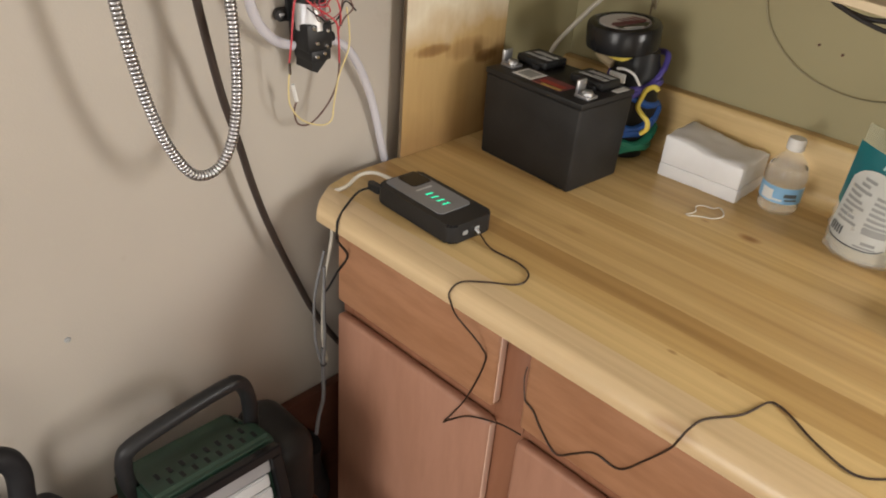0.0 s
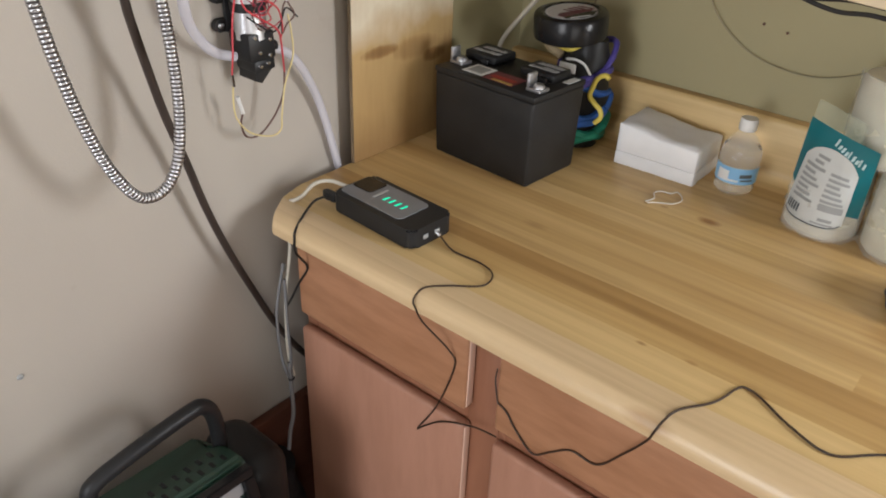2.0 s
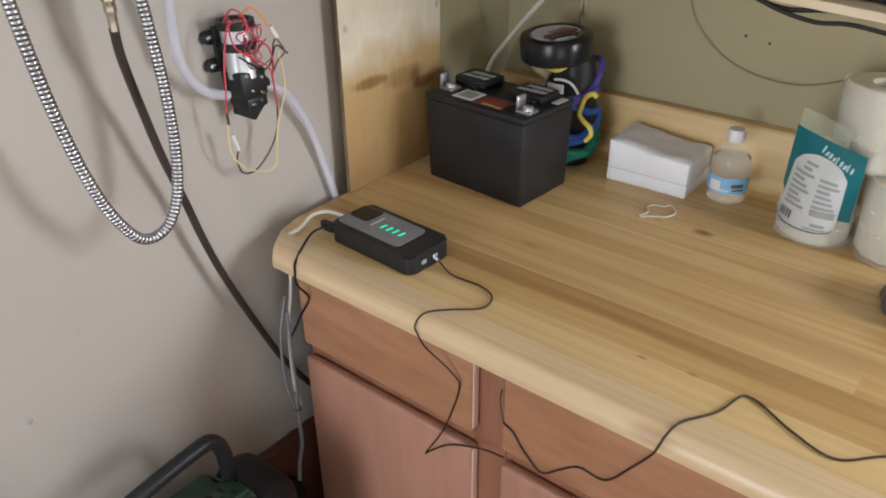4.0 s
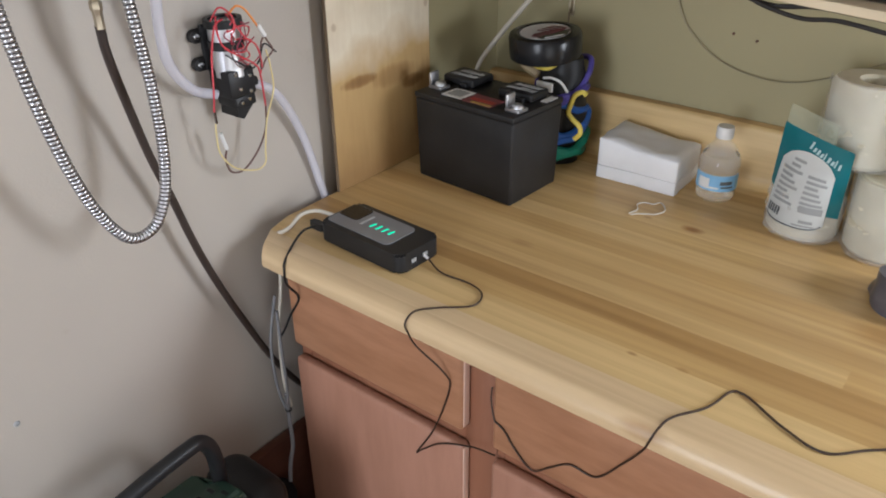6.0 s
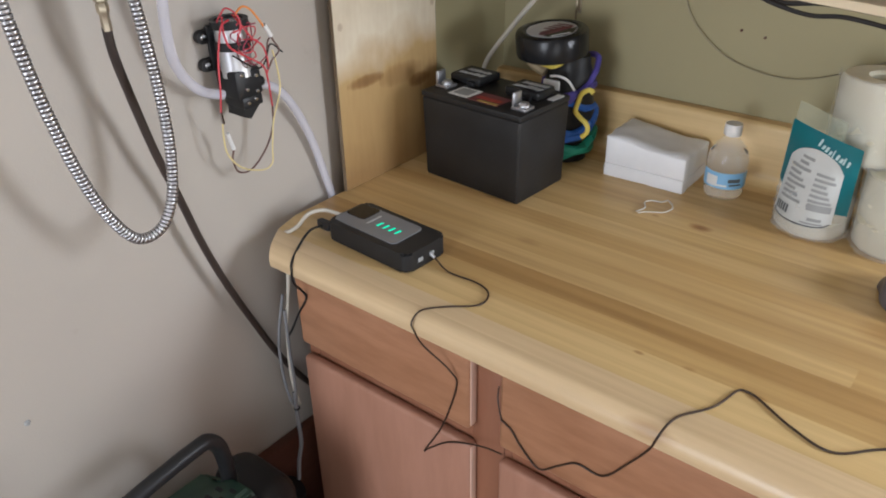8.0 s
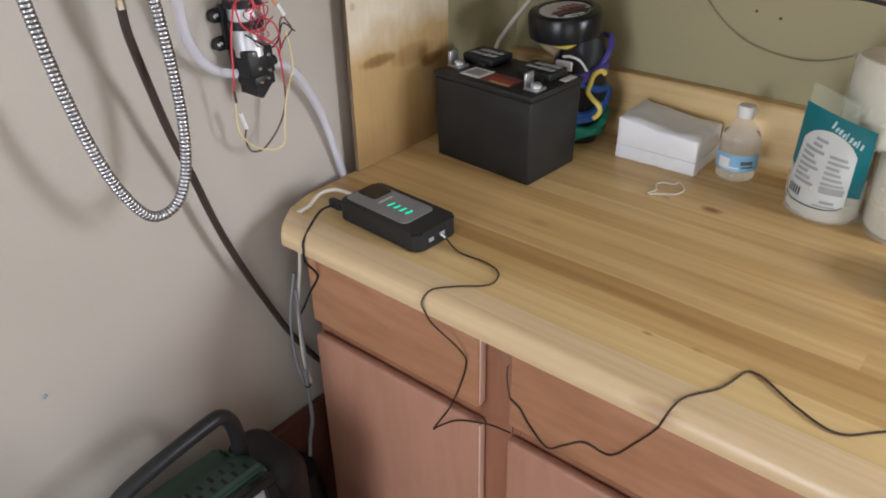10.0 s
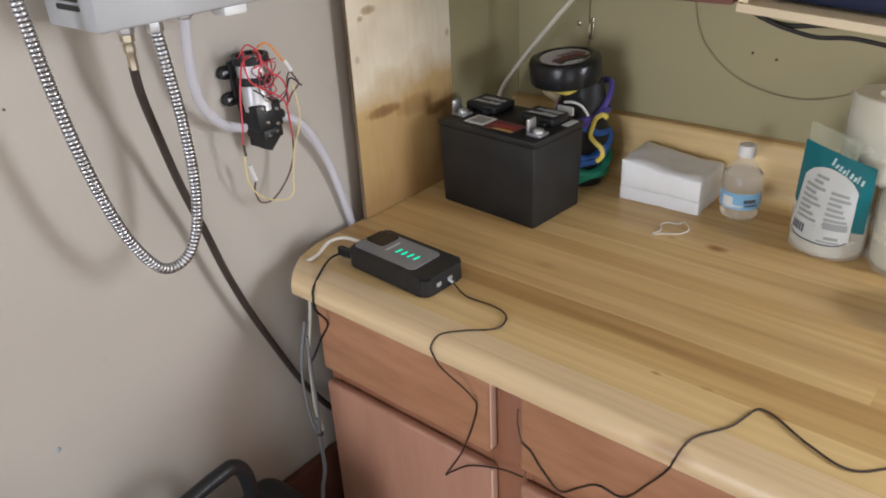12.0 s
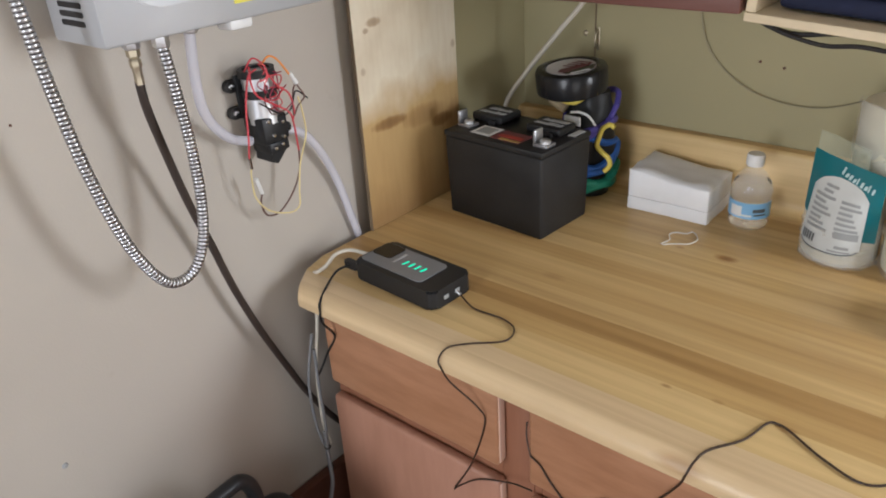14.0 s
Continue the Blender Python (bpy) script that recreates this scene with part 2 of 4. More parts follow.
def sweep(line, radius, seg=10, bm=None, caps=True):
    """A round tube along a line; radius is one number or a function of the index."""
    bm = bm or bmesh.new()
    rings, up = [], None
    for i, c in enumerate(line):
        d = (line[min(i + 1, len(line) - 1)] - line[max(i - 1, 0)]).normalized()
        if up is None:
            up = d.orthogonal().normalized()
        up = (up - d * up.dot(d)).normalized()
        side = d.cross(up)
        r = radius(i) if callable(radius) else radius
        rings.append([bm.verts.new(c + r * (up * math.cos(2 * math.pi * k / seg) + side * math.sin(2 * math.pi * k / seg))) for k in range(seg)])
    for p, q in zip(rings, rings[1:]):
        for k in range(seg):
            bm.faces.new((p[k], p[(k + 1) % seg], q[(k + 1) % seg], q[k]))
    if caps:
        bm.faces.new(rings[0][::-1]), bm.faces.new(rings[-1])
    return bm


def wire(pts, r, seg=8, steps=8, bm=None):
    return sweep(spline(pts, steps), r, seg, bm)


def extruded(outline, axis, lo, hi, bm=None):
    """A flat outline of (u, v) pairs given depth along an axis (0 x, 1 y, 2 z)."""
    bm = bm or bmesh.new()

    def at(u, v, w):
        q = [u, v]
        q.insert(axis, w)
        return bm.verts.new(q)

    a, b = [at(u, v, lo) for u, v in outline], [at(u, v, hi) for u, v in outline]
    bm.faces.new(a[::-1]), bm.faces.new(b)
    for i in range(len(a)):
        j = (i + 1) % len(a)
        bm.faces.new((a[i], a[j], b[j], b[i]))
    return bm


def rounded(w, h, r, n=5, centre=(0, 0)):
    """The outline of a rectangle with round corners."""
    out = []
    for cx, cy, s in ((w / 2 - r, h / 2 - r, 0), (-w / 2 + r, h / 2 - r, 90), (-w / 2 + r, -h / 2 + r, 180), (w / 2 - r, -h / 2 + r, 270)):
        for k in range(n + 1):
            a = radians(s + 90 * k / n)
            out.append((centre[0] + cx + r * math.cos(a), centre[1] + cy + r * math.sin(a)))
    return out


# ---------------------------------------------------------------- the room
LEFT, RIGHT, REAR, HIGH = -0.02, 2.0, -2.8, 2.35


def structure(name, bm, material, label, category):
    return tagged(part(name, bm, material, None, "", False), label, category, "", "structure")


structure("floor", box((LEFT - 0.1, REAR - 0.1, -0.08), (RIGHT + 0.1, BACK + 0.1, 0)), M_FLOOR, "brown wooden floor boards", "floor")
structure("ceiling", box((LEFT - 0.1, REAR - 0.1, HIGH), (RIGHT + 0.1, BACK + 0.1, HIGH + 0.08)), M_CEIL, "plain off-white ceiling", "ceiling")
structure("wall_west", box((LEFT - 0.1, REAR, 0), (LEFT, BACK, HIGH)), M_WALL, "beige painted wall with small dents and scuffs", "wall")
structure("wall_north", box((LEFT - 0.1, BACK, 0), (RIGHT + 0.1, BACK + 0.1, HIGH)), M_OLIVE, "khaki painted wall behind the counter", "wall")
# the wall with the window and the side door
bm = box((RIGHT, -0.75, 0), (RIGHT + 0.1, BACK, 0.95))
box((RIGHT, -0.75, 1.85), (RIGHT + 0.1, BACK, HIGH), bm=bm)
box((RIGHT, -0.75, 0.95), (RIGHT + 0.1, 0.26, 1.85), bm=bm)
box((RIGHT, 0.63, 0.95), (RIGHT + 0.1, BACK, 1.85), bm=bm)
box((RIGHT, -1.75, 1.35), (RIGHT + 0.1, -0.75, HIGH), bm=bm)
box((RIGHT, REAR, 0), (RIGHT + 0.1, -1.75, HIGH), bm=bm)
structure("wall_east", bm, M_WALL, "beige painted wall with a window and a low opening", "wall")
# the wall with the doorway
bm = box((LEFT - 0.1, REAR - 0.1, 0), (0.15, REAR, HIGH))
box((1.05, REAR - 0.1, 0), (RIGHT + 0.1, REAR, HIGH), bm=bm)
box((0.15, REAR - 0.1, 2.1), (1.05, REAR, HIGH), bm=bm)
structure("wall_south", bm, M_WALL, "beige painted wall with an open doorway", "wall")

# painted end panel of the counter recess, past the plywood
structure("wall_lining", box((0.004, 0.437, TOP + 0.001), (0.0085, BACK - 0.0005, 1.6)), M_OLIVE, "khaki painted side of the counter recess", "wall")

# ---------------------------------------------------------------- counter and cabinets
CX0, CX1 = 0.003, 1.75


def counter_profile():
    p = []
    for k in range(7):  # rounded front
        a = radians(200 - 110 * k / 6)
        p.append((0.021 + 0.021 * math.cos(a), TOP - 0.021 + 0.021 * math.sin(a)))
    r = 0.022  # cove up to the splash
    for k in range(7):
        a = radians(-90 + 90 * k / 6)
        p.append((0.618 - r + r * math.cos(a), TOP + r + r * math.sin(a)))
    for k in range(5):  # rounded top of the splash
        a = radians(180 - 90 * k / 4)
        p.append((0.628 + 0.01 * math.cos(a), TOP + 0.092 + 0.01 * math.sin(a)))
    p += [(BACK - 0.001, TOP + 0.102), (BACK - 0.001, TOP - 0.02), (0.036, TOP - 0.02), (0.032, TOP - 0.0275), (0.006, TOP - 0.0275)]
    return p


countertop = thing("countertop", "butcher-block laminate countertop with rounded edge and backsplash", "countertop")
whole = counter_profile()
SEAM = 0.05  # the pale front strip ends here
front_edge = whole[:7] + [(SEAM, TOP), (SEAM, TOP - 0.02)] + whole[-3:]
surface = [(SEAM, TOP), (0.095, TOP)] + whole[7:-3] + [(0.095, TOP - 0.02), (SEAM, TOP - 0.02)]
for name, outline, m, said in (("front_edge", front_edge, M_NOSE, "paler rounded front strip"), ("top", surface, M_COUNTER, "")):
    bm = extruded(outline, 0, CX0, CX1)
    for v in bm.verts:  # round off the free front corner
        if v.co.x < CX0 + 0.001 and v.co.y < 0.1:
            v.co.x += 0.013 if abs(v.co.y - SEAM) < 1e-5 else 0.048 * max(0.0, 1 - v.co.y / 0.07) if v.co.y < SEAM else 0.0
    part(name, bm, m, countertop, said)


def cabinet(x0, x1, wl, wr):
    """A unit between x0 and x1 whose face frame has stiles of the given widths."""
    c = thing("base_cabinet", "reddish-brown stained base cabinet with drawer above door", "cabinet", (0, 0, 0), group="base cabinets")
    bm = box((x0, 0.062, 0.1), (x1, 0.6, TOP - 0.033))
    box((x0 + 0.002, 0.11, 0.0), (x1 - 0.002, 0.59, 0.0995), bm=bm)
    part("body", bm, M_CABV, c)
    f0, f1 = 0.046, 0.0615
    part("stile", box((x0, f0, 0.1), (x0 + wl, f1, TOP - 0.033), 0.001), M_STILE, c)
    part("stile", box((x1 - wr, f0, 0.1), (x1, f1, TOP - 0.033), 0.001), M_STILE, c)
    for z0, z1 in ((TOP - 0.06, TOP - 0.033), (0.695, 0.76), (0.1, 0.15)):
        part("rail", box((x0 + wl, f0 + 0.0003, z0), (x1 - wr, f1, z1), 0.001), M_STILE, c)
    return c


def front(c, name, x0, x1, z0, z1, m):
    p = part(name, box((x0, 0.028, z0), (x1, 0.0457, z1), 0.006, 3), m, c)
    # pale colour stands in for light caught along the right edge
    part("lit_edge", box((x1 - 0.0045, 0.0315, z0 + 0.006), (x1 + 0.0006, 0.0435, z1 - 0.006), 0.0008), M_LIT_EDGE, p, "pale edge with painted highlight")
    return p


ca = cabinet(0.06, 0.4285, 0.022, 0.05)
front(ca, "drawer_front", 0.064, 0.385, 0.738, 0.866, M_CAB)
front(ca, "door", 0.064, 0.385, 0.13, 0.712, M_CABV)
cb = cabinet(0.429, 1.06, 0.012, 0.022)
front(cb, "drawer_front", 0.431, 1.04, 0.738, 0.866, M_CAB)
front(cb, "door", 0.431, 0.732, 0.13, 0.712, M_CABV)
front(cb, "door", 0.736, 1.04, 0.13, 0.712, M_CABV)
cc = cabinet(1.062, 1.7, 0.022, 0.022)
front(cc, "drawer_front", 1.08, 1.68, 0.738, 0.866, M_CAB)
front(cc, "door", 1.08, 1.378, 0.13, 0.712, M_CABV)
front(cc, "door", 1.382, 1.68, 0.13, 0.712, M_CABV)

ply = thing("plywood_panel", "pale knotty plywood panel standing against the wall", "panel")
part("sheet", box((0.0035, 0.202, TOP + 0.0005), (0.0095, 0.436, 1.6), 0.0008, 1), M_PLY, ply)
part("cut_edge", box((0.0037, 0.2005, TOP + 0.0008), (0.0093, 0.2019, 1.5995)), M_SAWN, ply, "dark sawn edge")

# ---------------------------------------------------------------- more materials
M_BLACK = plain("black_plastic", (0.018, 0.018, 0.019), 0.42, 0, 0.2, 60)
M_BLACK_GLOSS = plain("glossy_black_plastic", (0.012, 0.012, 0.013), 0.22, 0, 0.2, 50, 0.04)
M_OLIVEDK = plain("drab_cable", (0.25, 0.22, 0.135), 0.5, 0, 0.15, 60)
M_BROWNBLACK = plain("brown_black_cord", (0.035, 0.017, 0.009), 0.5, 0, 0.25, 90)
M_SLOT = plain("dark_slot", (0.006, 0.006, 0.006), 0.9, 0, 0.2, 60)
M_RUBBER = plain("black_rubber", (0.022, 0.02, 0.02), 0.55, 0, 0.25, 90)
M_GASHOSE = plain("dark_brown_rubber", (0.04, 0.029, 0.024), 0.4, 0, 0.3, 70)
M_CASE = plain("battery_case_plastic", (0.018, 0.017, 0.0165), 0.48, 0, 0.25, 130, 0.35)
M_LEAD = plain("lead_grey_metal", (0.5, 0.5, 0.52), 0.38, 0.85, 0.25, 90, 0.3)
M_STEEL = plain("bright_steel", (0.5, 0.5, 0.51), 0.2, 1.0, 0.12, 60, 0.05)
M_HOSE = plain("ribbed_hose_steel", (0.5, 0.5, 0.52), 0.3, 1.0, 0.1, 60, 0.0)
M_STEEL_DULL = plain("dull_motor_steel", (0.72, 0.73, 0.76), 0.42, 1.0, 0.15, 80, 0.1)
M_BRASS = plain("brass", (0.56, 0.5, 0.38), 0.42, 1.0, 0.15, 80, 0.1)
M_SILVER = plain("silver_grey_painted_metal", (0.42, 0.43, 0.45), 0.4, 0.25, 0.06, 30, 0.05)
M_SILVER_DK = plain("grey_painted_metal_side", (0.36, 0.37, 0.39), 0.45, 0.2, 0.08, 30, 0.05)
M_GREYPANEL = plain("charger_grey_panel", (0.2, 0.205, 0.22), 0.35, 0.1, 0.1, 60)
M_PAPER = plain("white_paper", (0.86, 0.87, 0.89), 0.85, 0, 0.05, 60, 0.4, 0.001)
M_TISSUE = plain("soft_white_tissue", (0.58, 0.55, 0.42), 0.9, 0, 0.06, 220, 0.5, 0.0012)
M_WHITE = plain("white_plastic", (0.76, 0.76, 0.75), 0.4, 0, 0.05, 50)
M_CREAM = plain("cream_cord", (0.55, 0.51, 0.43), 0.5, 0, 0.1, 60)
M_GREYCORD = plain("grey_cord", (0.19, 0.19, 0.2), 0.5, 0, 0.15, 60)
M_RED = plain("red_wire", (0.5, 0.045, 0.06), 0.4, 0, 0.15, 60)
M_DKRED = plain("dark_crimson_wire", (0.26, 0.03, 0.06), 0.4, 0, 0.15, 60)
M_ORANGE = plain("orange_wire", (0.75, 0.27, 0.06), 0.4, 0, 0.1, 60)
M_YELLOW = plain("yellow_plastic", (0.72, 0.58, 0.1), 0.4, 0, 0.1, 60)
M_PALEYEL = plain("pale_yellow_wire", (0.68, 0.57, 0.28), 0.45, 0, 0.1, 60)
M_BROWNW = plain("brown_wire", (0.12, 0.06, 0.05), 0.45, 0, 0.1, 60)
M_BLUE = plain("blue_strap", (0.03, 0.13, 0.5), 0.6, 0, 0.2, 160, 0.5)
M_PURPLE = plain("purple_blue_strap", (0.09, 0.07, 0.34), 0.6, 0, 0.2, 160, 0.5)
M_GREEN = plain("green_strap", (0.02, 0.24, 0.15), 0.6, 0, 0.2, 160, 0.5)
M_TAN = plain("tan_strap", (0.42, 0.33, 0.2), 0.6, 0, 0.2, 160, 0.5)
M_TEAL = plain("teal_printed_film", (0.012, 0.15, 0.18), 0.3, 0, 0.08, 60, 0.05)
M_PANEL = plain("printed_white_film", (0.56, 0.58, 0.57), 0.4, 0, 0.08, 90, 0.05)
M_TEALTXT = plain("pale_teal_print", (0.45, 0.62, 0.64), 0.35, 0, 0.05, 60, 0.0)
M_PRINT = plain("grey_print", (0.32, 0.33, 0.33), 0.5, 0, 0.1, 60, 0.0)
M_DARKPRINT = plain("dark_print", (0.09, 0.1, 0.11), 0.5, 0, 0.1, 60, 0.0)
M_PALEPRINT = plain("pale_grey_print", (0.45, 0.46, 0.47), 0.5, 0, 0.1, 60, 0.0)
M_LABELRED = plain("red_label_print", (0.4, 0.04, 0.03), 0.45, 0, 0.15, 60, 0.0)
M_MAROON = plain("maroon_label_print", (0.17, 0.04, 0.05), 0.45, 0, 0.15, 60, 0.0)
M_GOLD = plain("gold_label_print", (0.5, 0.36, 0.1), 0.45, 0, 0.15, 60, 0.0)
M_BLUELABEL = plain("blue_bottle_label", (0.25, 0.5, 0.76), 0.35, 0, 0.12, 60, 0.0)
M_DKGREEN = plain("dark_green_painted_metal", (0.02, 0.05, 0.034), 0.42, 0.1, 0.15, 60)
M_CERAMIC = plain("white_ceramic_tile", (0.62, 0.64, 0.66), 0.6, 0, 0.08, 90, 0.3)
M_NAVY = plain("dark_blue_cloth", (0.018, 0.022, 0.05), 0.85, 0, 0.3, 90, 0.5)
M_BAG = plain("black_nylon", (0.014, 0.014, 0.016), 0.6, 0, 0.3, 140, 0.5)
M_GREYBAG = plain("grey_plastic", (0.11, 0.105, 0.12), 0.35, 0, 0.4, 70, 0.3)
M_UPPER = striped_wood("dark_red_brown_cabinet_paint", [(0.15, 0.065, 0.052), (0.17, 0.075, 0.06)], 0.2, 12, 0.4, "x")
M_YLABEL = plain("yellow_sticker", (0.7, 0.66, 0.08), 0.45, 0, 0.08, 60, 0.0)

for m in (M_BLACK, M_BLACK_GLOSS, M_RUBBER, M_CASE, M_BAG, M_NAVY):
    m.node_tree.nodes["Principled BSDF"].inputs["Specular IOR Level"].default_value = 0.28


def clear(name, colour, rough, ior, alpha=1.0, trans=1.0):
    m, n, l, b = mat(name, rough)
    b.inputs["Base Color"].default_value = (*colour, 1)
    b.inputs["Transmission Weight"].default_value = trans
    b.inputs["IOR"].default_value = ior
    b.inputs["Alpha"].default_value = alpha
    bumped(n, l, b, noise_tex(n, l, coords(n, l), 55, 3), 0.25, 0.001)
    return m


M_WATER = clear("water", (0.97, 0.985, 0.99), 0.0, 1.12, 1.0, 1.0)
M_SHELL = clear("clear_bottle_plastic", (0.8, 0.84, 0.86), 0.03, 1.6, 0.15, 0.0)
M_STRIP = clear("pale_green_film", (0.5, 0.54, 0.42), 0.2, 1.2, 0.38, 0.0)
M_VINYL = clear("cloudy_vinyl_tube", (0.74, 0.73, 0.8), 0.18, 1.25, 0.62, 0.2)
M_FILM = clear("clear_plastic_film", (0.9, 0.9, 0.88), 0.12, 1.2, 0.22, 0.0)
m, n, l, b = mat("green_led", 0.4)
b.inputs["Base Color"].default_value = (0.0, 0.3, 0.15, 1)
b.inputs["Emission Color"].default_value = (0.01, 0.9, 0.5, 1)
b.inputs["Emission Strength"].default_value = 0.85
M_LED = m

# ---------------------------------------------------------------- battery
bat = thing("car_battery", "black lead-acid battery with grey bolt terminals on the counter", "battery", (0.065, 0.335, TOP), -3.6)
BW, BD, BH = 0.191, 0.122, 0.14


def tapered(x0, y0, x1, y1, z0, z1, grow, bevel):
    bm = box((x0, y0, z0), (x1, y1, z1), 0)
    cx, cy = (x0 + x1) / 2, (y0 + y1) / 2
    for v in bm.verts:
        if v.co.z > (z0 + z1) / 2:
            v.co.x += grow if v.co.x > cx else -grow
            v.co.y += grow if v.co.y > cy else -grow
    bmesh.ops.bevel(bm, geom=list(bm.edges), offset=bevel, segments=3, affect="EDGES", profile=0.5)
    return bm


part("case", tapered(0, 0, BW, BD, 0, BH - 0.004, 0.003, 0.004), M_CASE, bat)
part("lid", box((-0.0035, -0.0032, BH - 0.0038), (BW + 0.0035, BD + 0.0032, BH + 0.005), 0.0012), M_CASE, bat)
lid_top = BH + 0.005
for x0, x1, y0, y1 in ((0.0, 0.064, 0.062, 0.116), (0.112, 0.176, 0.064, 0.112)):
    cap = part("vent_cap", box((x0, y0, lid_top), (x1, y1, lid_top + 0.014), 0.004, 3), M_BLACK, bat, "raised black vent cap with white print")
    random.seed(int(x0 * 1000) + 3)
    for k in range(2):  # broken rows of pale print
        yy = y0 + 0.011 + 0.017 * k
        x = x0 + 0.008 + 0.005 * k
        while x < x1 - 0.012:
            w = random.uniform(0.006, 0.022)
            part("print_bar", extruded([(x, yy), (min(x + w, x1 - 0.006), yy + 0.001), (min(x + w, x1 - 0.006) + 0.002, yy + random.uniform(0.007, 0.012)), (x + 0.002, yy + random.uniform(0.007, 0.012))], 2, lid_top + 0.0138, lid_top + 0.0146), M_PALEPRINT, cap)
            x += w + random.uniform(0.0008, 0.0022)
    part("tab", box((x0 + 0.04, y0 - 0.006, lid_top), (x0 + 0.054, y0 - 0.0005, lid_top + 0.008), 0.001), M_BLACK, cap)
part("label_plate", box((0.04, 0.012, lid_top), (0.08, 0.05, lid_top + 0.0008)), M_WHITE, bat, "white sticker with a square code block")
part("code_block", box((0.046, 0.018, lid_top + 0.0009), (0.074, 0.044, lid_top + 0.0013)), M_PRINT, bat)
part("warning_label", box((0.083, 0.01, lid_top), (0.14, 0.048, lid_top + 0.0008)), M_MAROON, bat, "red and gold warning sticker")
part("label_stripe", box((0.09, 0.022, lid_top + 0.0009), (0.135, 0.032, lid_top + 0.0013)), M_LABELRED, bat)
part("label_stripe", box((0.1, 0.011, lid_top + 0.0009), (0.138, 0.017, lid_top + 0.0013)), M_GOLD, bat)
part("sticker", box((0.179, 0.085, lid_top), (0.191, 0.115, lid_top + 0.0009)), M_WHITE, bat, "small white paper sticker")
for x, y in ((0.016, 0.034), (0.176, 0.026)):
    t = part("terminal", box((x - 0.013, y - 0.011, lid_top), (x + 0.013, y + 0.013, lid_top + 0.005), 0.001), M_LEAD, bat, "grey lead terminal post")
    part("post", box((x - 0.014, y - 0.009, lid_top + 0.0045), (x - 0.009, y + 0.011, lid_top + 0.025), 0.0018), M_LEAD, t)
    part("bolt", lathe([(0, 0.0), (0.0085, 0.0), (0.0085, 0.004), (0.006, 0.0065), (0, 0.007)], 16, (x + 0.003, y, lid_top + 0.005)), M_STEEL_DULL, t)

# ---------------------------------------------------------------- strap bundle and tape behind the battery
bun = thing("strap_bundle", "bundle of blue, green and yellow elastic straps with hooks", "straps", (0.212, 0.54, TOP))
random.seed(4)


def lump(r, h, seed, seg=28, rings=10, k=0.12, centre=(0, 0, 0)):
    """A soft uneven upright lump."""
    prof = [(0, 0)] + [(r * (0.72 + 0.28 * math.sin(math.pi * (0.12 + 0.8 * i / rings))), h * i / rings) for i in range(rings + 1)] + [(0, h)]
    bm = lathe(prof, seg, centre)
    for v in bm.verts:
        d = noise.noise(Vector((v.co.x * 22 + seed, v.co.y * 22, v.co.z * 22)))
        c = Vector((centre[0], centre[1], v.co.z))
        if v.co.z > centre[2] + 0.002:
            v.co = c + (v.co - c) * (1 + k * 2 * d)
    return bm


part("core", lump(0.043, 0.179, 3, 32, 14, 0.14), M_BLACK, bun, "dark rolled strap core")
for name, m, z, r, w, ph, sl in (("blue_strap", M_BLUE, 0.07, 0.049, 0.0075, 0.0, 0.018), ("blue_strap", M_BLUE, 0.056, 0.051, 0.007, 0.4, 0.022), ("blue_strap", M_BLUE, 0.085, 0.047, 0.006, 2.4, 0.02), ("green_strap", M_GREEN, 0.034, 0.05, 0.008, 0.2, 0.012), ("green_strap", M_GREEN, 0.018, 0.049, 0.008, 0.9, 0.008), ("purple_strap", M_PURPLE, 0.14, 0.05, 0.005, 0.3, 0.03), ("purple_strap", M_PURPLE, 0.112, 0.049, 0.006, 1.1, 0.024)):
    r *= 0.88
    pts = [(r * math.cos(a + ph) * (1 + 0.08 * math.sin(3 * a)), r * math.sin(a + ph), z + sl * math.sin(a * 1.0 + ph * 2) + 0.006 * math.sin(3 * a)) for a in [i * 2 * math.pi / 14 for i in range(15)]]
    part(name, wire(pts, w, 8, 4), m, bun)
hook = [(0.062, -0.03, 0.132), (0.054, -0.03, 0.136), (0.042, -0.032, 0.128), (0.037, -0.034, 0.112), (0.035, -0.036, 0.098), (0.045, -0.036, 0.088), (0.056, -0.035, 0.08), (0.059, -0.035, 0.068), (0.05, -0.036, 0.056)]
part("hook", wire(hook, 0.0042, 10), M_YELLOW, bun, "yellow plastic S-shaped hook")
hook = [(-0.075, -0.01, 0.172), (-0.07, -0.028, 0.176), (-0.05, -0.044, 0.184), (-0.036, -0.05, 0.178), (-0.02, -0.054, 0.172), (0.0, -0.056, 0.172), (0.014, -0.052, 0.18)]
part("tan_strap", wire([(-0.03, -0.03, 0.15), (-0.052, -0.028, 0.158), (-0.068, -0.016, 0.166), (-0.06, 0.0, 0.172), (-0.03, 0.0, 0.168)], 0.008, 8), M_TAN, bun)
part("hook", wire(hook, 0.0044, 10), M_YELLOW, bun, "yellow plastic S-shaped hook")
part("hook", wire([(-0.005, -0.055, 0.155), (0.012, -0.057, 0.158), (0.026, -0.052, 0.152), (0.036, -0.046, 0.136)], 0.0022, 8), M_WHITE, bun, "white wire hook")
part("tag", box((-0.012, -0.066, 0.137), (0.018, -0.062, 0.152), 0.001), M_WHITE, bun, "small white paper tag")

